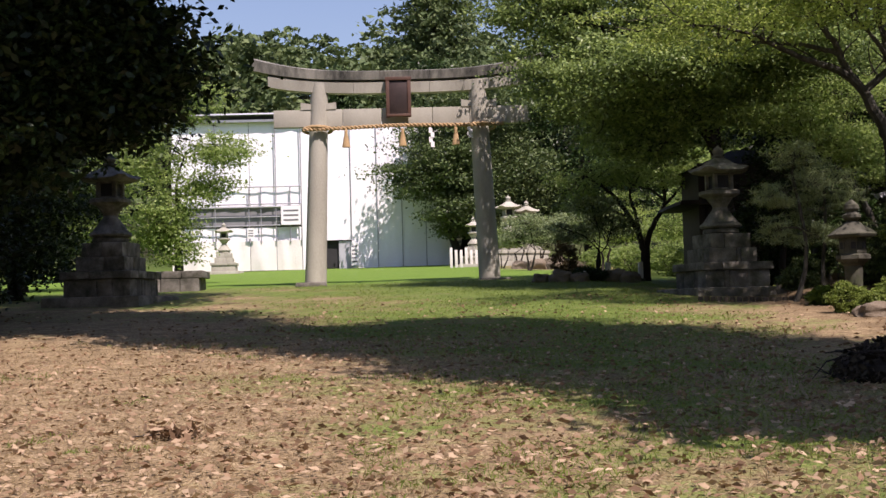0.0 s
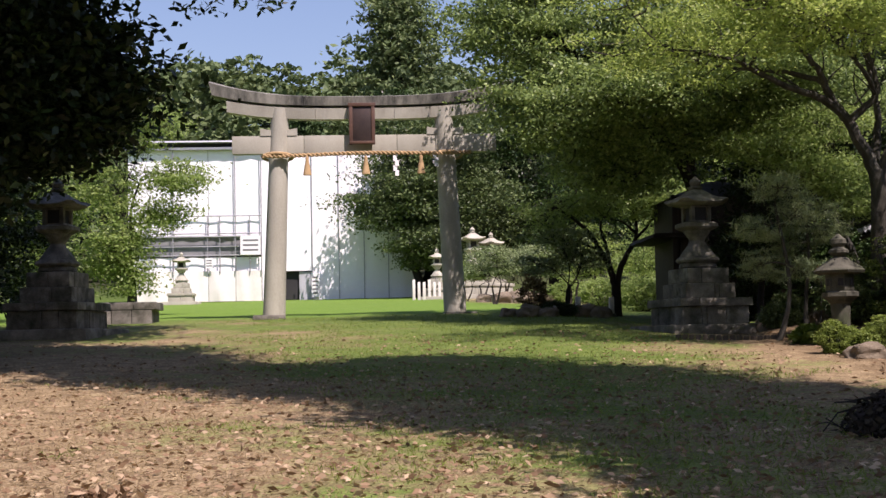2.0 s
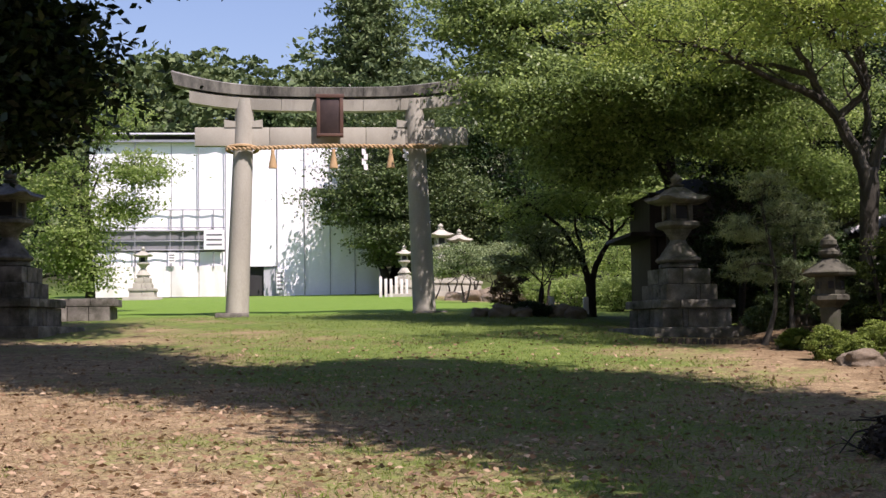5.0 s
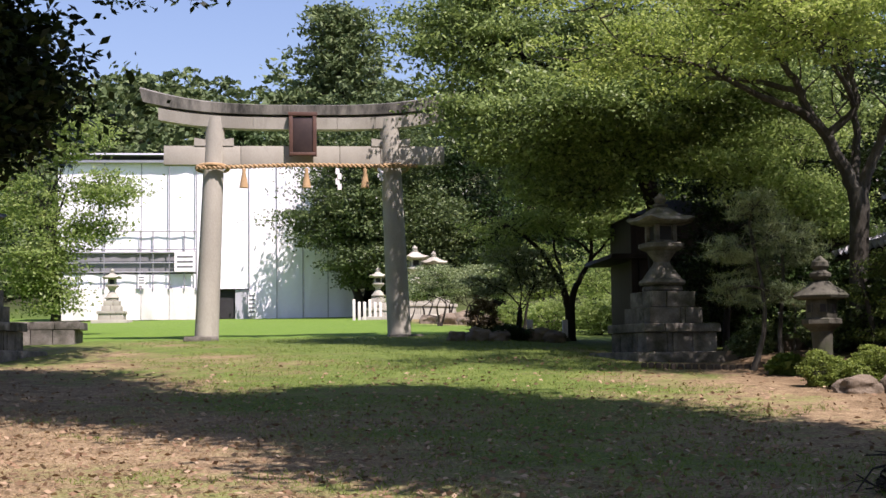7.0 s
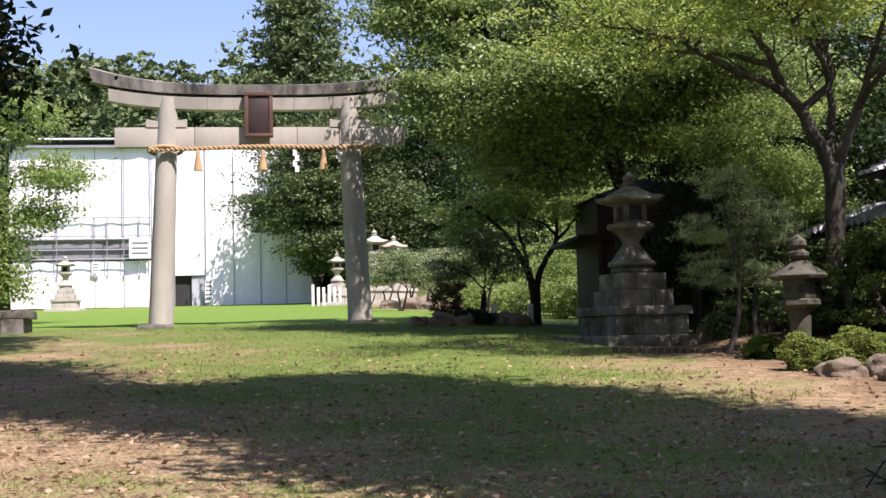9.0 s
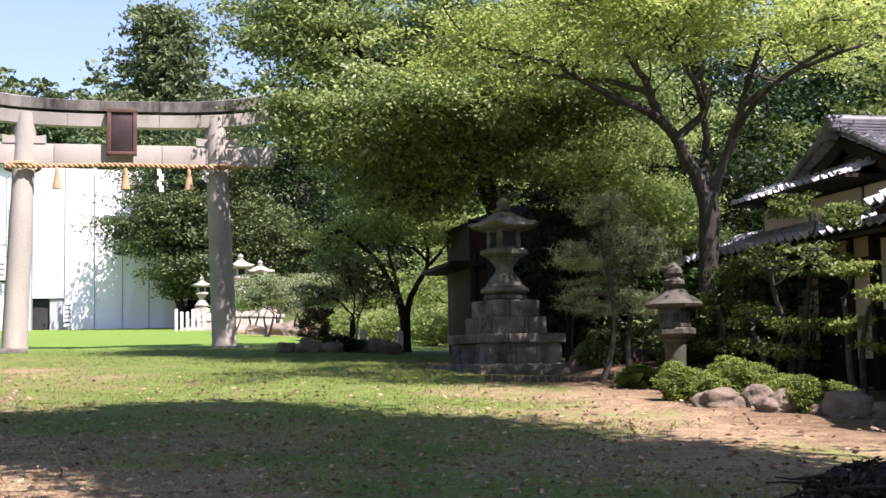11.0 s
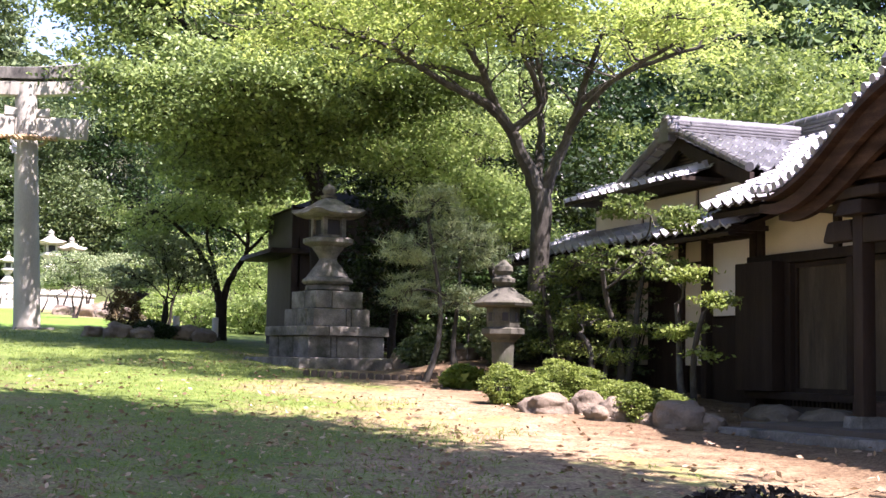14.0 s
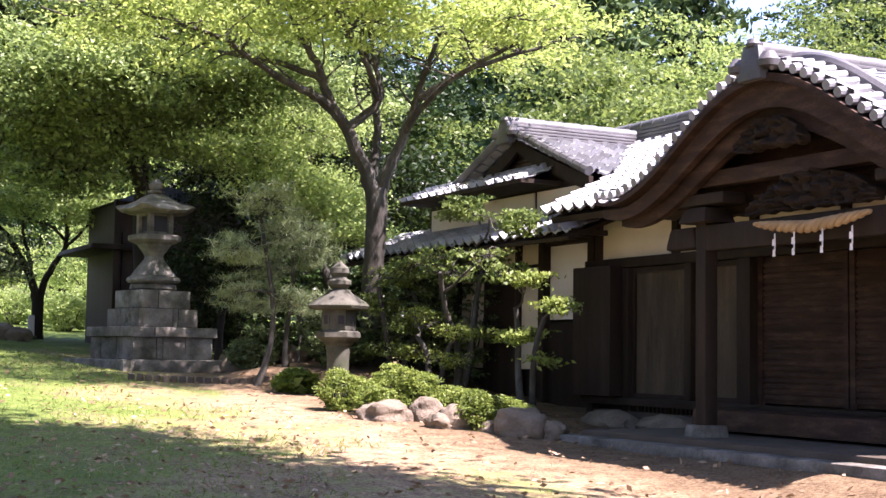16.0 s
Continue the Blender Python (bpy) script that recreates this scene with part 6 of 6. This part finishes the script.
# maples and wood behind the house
for i, (x, y, s, lf) in enumerate(((20.5, 37.0, 1.4, L_ZELK), (24.5, 39.0, 1.6, L_MAPLE), (17.0, 41.0, 1.1, L_ZELK), (14.6, 39.0, 1.4, L_DARK), (28.0, 36.0, 1.8, L_ZELK), (12.5, 36.5, 1.3, L_SHADED), (13.5, 56.0, 1.2, L_MAPLE), (11.6, 39.5, 1.35, L_SHADED), (21.0, 48.0, 2.0, L_DARK), (31.0, 40.0, 2.0, L_DARK), (18.5, 33.0, 1.1, L_ZELK))):
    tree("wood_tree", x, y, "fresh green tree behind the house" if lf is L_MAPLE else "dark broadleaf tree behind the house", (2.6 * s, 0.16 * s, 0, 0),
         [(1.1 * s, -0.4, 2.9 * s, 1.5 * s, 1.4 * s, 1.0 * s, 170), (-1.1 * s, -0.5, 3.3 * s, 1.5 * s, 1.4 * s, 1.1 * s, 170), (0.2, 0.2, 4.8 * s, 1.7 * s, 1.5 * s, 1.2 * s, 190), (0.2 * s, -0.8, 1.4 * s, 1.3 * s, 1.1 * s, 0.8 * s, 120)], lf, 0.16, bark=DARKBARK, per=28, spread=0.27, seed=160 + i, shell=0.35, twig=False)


def hill_forest():
    rng = np.random.default_rng(9)
    ps = []
    for k in range(620):
        x, y = rng.uniform(-75, 110), 98 + 75 * rng.random()
        z = G(x, y)
        r = rng.uniform(2.0, 3.6)
        p, m = clumps(rng, (x, y, z + r * 0.7 + rng.uniform(0, 2.0)), (r, r, r * 0.9), 24, 14, 0.55, 0.6)
        ps.append(p)
    ob = leaf_mesh("hill_forest", np.concatenate(ps), 0.75, rng, L_HILL, None, 0.5, 0.6)
    tagged(ob, "dense broadleaf forest on the hill behind the shrine", "forest", kind="stuff")


hill_forest()


# tall trees beside the walk, out of view, crowns placed over it for shade
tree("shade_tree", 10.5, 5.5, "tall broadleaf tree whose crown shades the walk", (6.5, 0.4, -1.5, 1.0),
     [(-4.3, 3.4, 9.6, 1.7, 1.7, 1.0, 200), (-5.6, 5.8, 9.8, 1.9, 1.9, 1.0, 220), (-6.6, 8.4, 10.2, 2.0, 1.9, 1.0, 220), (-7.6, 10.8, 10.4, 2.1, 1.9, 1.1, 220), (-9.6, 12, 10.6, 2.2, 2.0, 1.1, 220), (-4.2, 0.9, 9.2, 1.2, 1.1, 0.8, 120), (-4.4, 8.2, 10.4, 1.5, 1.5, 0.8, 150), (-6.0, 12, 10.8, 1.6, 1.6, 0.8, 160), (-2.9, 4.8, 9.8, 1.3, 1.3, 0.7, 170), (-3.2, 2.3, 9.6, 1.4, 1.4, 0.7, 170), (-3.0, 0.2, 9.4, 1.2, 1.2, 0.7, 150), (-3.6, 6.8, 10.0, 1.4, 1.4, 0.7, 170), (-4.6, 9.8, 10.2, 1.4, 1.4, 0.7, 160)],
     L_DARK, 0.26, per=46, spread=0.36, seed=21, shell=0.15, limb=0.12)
# added tree: crown blobs block the sun from the dark wood and left lantern
shade_camphor = tree("shade_tree", -13.5, 23.0, "tall camphor added with an unseen crown to shade the walk's left side", (6.5, 0.5, 1.0, 0.3),
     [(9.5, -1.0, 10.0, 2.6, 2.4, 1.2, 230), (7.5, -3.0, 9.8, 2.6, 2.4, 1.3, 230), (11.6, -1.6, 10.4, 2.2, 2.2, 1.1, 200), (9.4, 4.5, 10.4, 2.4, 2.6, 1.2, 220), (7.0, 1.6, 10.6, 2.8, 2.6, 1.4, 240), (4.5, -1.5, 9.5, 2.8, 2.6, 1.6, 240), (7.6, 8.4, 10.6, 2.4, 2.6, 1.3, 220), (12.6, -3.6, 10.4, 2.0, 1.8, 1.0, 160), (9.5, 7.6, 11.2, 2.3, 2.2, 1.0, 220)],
     L_SHADED, 0.28, bark=DARKBARK, per=46, spread=0.38, seed=23, shell=0.2, limb=0.15)


def hanging_spray(root):
    rng = np.random.default_rng(77)
    o = root.matrix_basis.translation
    bm = bmesh.new()
    tip = Vector((-2.4, 28.0, 8.45)) - o
    tube(bm, wander(rng, Vector((-3.2, 26.0, 11.4)) - o, tip, 0.12, 6), [0.05, 0.045, 0.04, 0.03, 0.025, 0.018, 0.012], 6)
    ps = []
    for k in range(7):
        end = tip + Vector((-0.95 + 0.3 * k, rng.uniform(-0.3, 0.3), rng.uniform(-0.35, 0.12)))
        tube(bm, wander(rng, tip + Vector((0, 0, 0.25)), end, 0.08, 4), [0.014, 0.012, 0.01, 0.008, 0.005], 5)
        ps.append(rng.normal(0, 1, (16, 3)) * (0.14, 0.12, 0.10) + np.array(end))
    part("hanging_bough", bm, DARKBARK, root)
    leaf_mesh("bough_leaves", np.concatenate(ps), 0.20, rng, L_SHADED, root, 0.2, 0.42, 0.5)


hanging_spray(shade_camphor)
# unseen trees added behind and beside the walk to hold back sky light
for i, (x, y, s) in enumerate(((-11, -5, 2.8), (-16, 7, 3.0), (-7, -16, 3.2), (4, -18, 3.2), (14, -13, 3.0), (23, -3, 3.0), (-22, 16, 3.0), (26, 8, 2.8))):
    tree("sky_block_tree", x, y, "unseen tall dark tree added to block sky light", (3.0 * s, 0.2 * s, 0, 0),
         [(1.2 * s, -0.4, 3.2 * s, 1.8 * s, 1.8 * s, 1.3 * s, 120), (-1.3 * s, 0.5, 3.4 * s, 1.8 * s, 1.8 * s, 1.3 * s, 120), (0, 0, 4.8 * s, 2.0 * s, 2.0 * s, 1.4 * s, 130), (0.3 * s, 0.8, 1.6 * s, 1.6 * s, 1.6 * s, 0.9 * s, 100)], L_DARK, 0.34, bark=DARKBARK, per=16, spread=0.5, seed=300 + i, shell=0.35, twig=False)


# ---- litter and grass ----
def litter():
    rng = np.random.default_rng(31)

    def spread(n, y0, y1, k):
        y = y0 + (y1 - y0) * rng.random(n) ** k
        u = rng.uniform(-1, 1, n)
        ok = (rng.random(n) < np.clip((y - y0) / 3.0, 0, 1)) & (rng.random(n) < np.clip((1 - np.abs(u)) * 6, 0, 1))
        return (u * 0.42 * (y + 4) + 1.4)[ok], y[ok]

    def lay(name, x, y, lift, size, mat, flat, aspect, e, label, category):
        z = np.array([G(a, b) for a, b in zip(x, y)]) + lift
        ob = leaf_mesh(name, np.stack((x, y, z), 1), size, rng, mat, None, flat, aspect, ends=e)
        tagged(ob, label, category, kind="stuff")
    x, y = spread(26000, 4, 30, 1.3)
    thin = (rng.random(len(x)) < np.clip(1.5 - 0.045 * y, 0.3, 1)) & (rng.random(len(x)) < np.clip(1.7 - 0.18 * x, 0.4, 1))
    x, y = x[thin], y[thin]
    lay("fallen_leaves", x, y, 0.03, 0.075, L_DRY, 0.55, 0.48, rng.normal(0, 1, (len(x), 3)) * (1, 1, 0.3), "scattered dry brown fallen leaves", "leaf litter")
    x, y = spread(170000, 5, 41, 1.3)
    keep = np.array([noise.noise((a * 0.45, b * 0.45, 7)) + 0.6 * noise.noise((a * 1.7, b * 1.7, 2)) + 0.45 - 0.13 * abs(a - 2.9) + 0.02 * (b - 14) for a, b in zip(x, y)])
    green = (keep > 0.1) & (x < 6.3)
    dry = (keep <= 0.25) & (x < 4.6 + 0.8 * np.sin(y)) & (y < 22)
    a, b = x[green], y[green]
    lay("grass_blades", a, b, 0.022, 0.06, L_GRASS, 0.0, 0.13, rng.normal(0, 0.9, (len(a), 3)) + (0, 0, 0.9), "short patchy green grass on the dry earth", "grass")
    a, b = x[dry], y[dry]
    lay("dry_grass", a, b, 0.018, 0.055, L_HAY, 0.0, 0.13, rng.normal(0, 1.0, (len(a), 3)) * (1, 1, 0.5) + (0, 0, 0.4), "short straw-coloured dry grass on bare earth", "grass")


litter()


def branch_pile():
    rng = np.random.default_rng(8)
    x, y = 4.75, 13.2
    r = thing("brush_pile", x, y, G(x, y), "dark heap of cut branches with dry leaves and twigs", "brush pile")
    # solid dark mound, shaped for the deep shadow at the heap's heart
    bm = bmesh.new()
    bmesh.ops.create_icosphere(bm, subdivisions=4, radius=1)
    for v in bm.verts:
        k = 1 + 0.3 * noise.noise(v.co * 2.2) + 0.18 * noise.noise(v.co * 6)
        v.co = Vector((v.co.x * 0.62 * k, v.co.y * 0.5 * k, v.co.z * 0.33 * k))
    part("mound", bm, DARKBARK, r, "solid dark mound for the shadowed stump in the heap")
    for k in range(26):
        a = rng.uniform(0, 6.28)
        L = rng.uniform(0.5, 0.95)
        q = wander(rng, (rng.normal(0, 0.2), rng.normal(0, 0.2), 0.22), (L * math.cos(a), L * math.sin(a), rng.uniform(0.0, 0.3)), 0.07, 5)
        part("twig", tube(bmesh.new(), q, [0.02, 0.017, 0.014, 0.011, 0.008, 0.005], 6), DARKBARK, r)
    for a, b in (((0.3, 0.2, 0.15), (1.1, 0.5, 0.34)), ((0.4, 0.0, 0.1), (1.2, -0.2, 0.2)), ((-0.4, 0, 0.1), (-1.0, 0.1, 0.05))):
        part("twig", tube(bmesh.new(), wander(rng, a, b, 0.05, 6), [0.008, 0.007, 0.006, 0.005, 0.004, 0.003, 0.002], 6), DARKBARK, r)
    d = rng.normal(0, 1, (2600, 3))
    d /= np.linalg.norm(d, axis=1)[:, None]
    p = np.abs(d) * (0, 0, 1) + d * (1, 1, 0)
    p = p * np.array((0.70, 0.58, 0.40)) * rng.uniform(0.75, 1.08, (2600, 1))
    leaf_mesh("foliage", p, 0.075, rng, L_BROWN, r, 0.4)


branch_pile()


def leaf_heap():
    rng = np.random.default_rng(5)
    x, y = -1.82, 10.88
    r = thing("leaf_heap", x, y, G(x, y), "small heap of curled reddish dry leaves on the ground", "leaf litter")
    bm = bmesh.new()
    tube(bm, wander(rng, (-0.32, -0.05, 0.03), (0.2, 0.06, 0.07), 0.02, 6), [0.006, 0.006, 0.005, 0.005, 0.004, 0.004, 0.003], 5)
    part("twig", bm, DARKBARK, r)
    p = rng.normal(0, 1, (90, 3)) * (0.15, 0.08, 0.03) + (0, 0, 0.055)
    p[:, 2] = np.abs(p[:, 2])
    leaf_mesh("foliage", p, 0.12, rng, L_DRY, r, 0.1, 0.4)


leaf_heap()
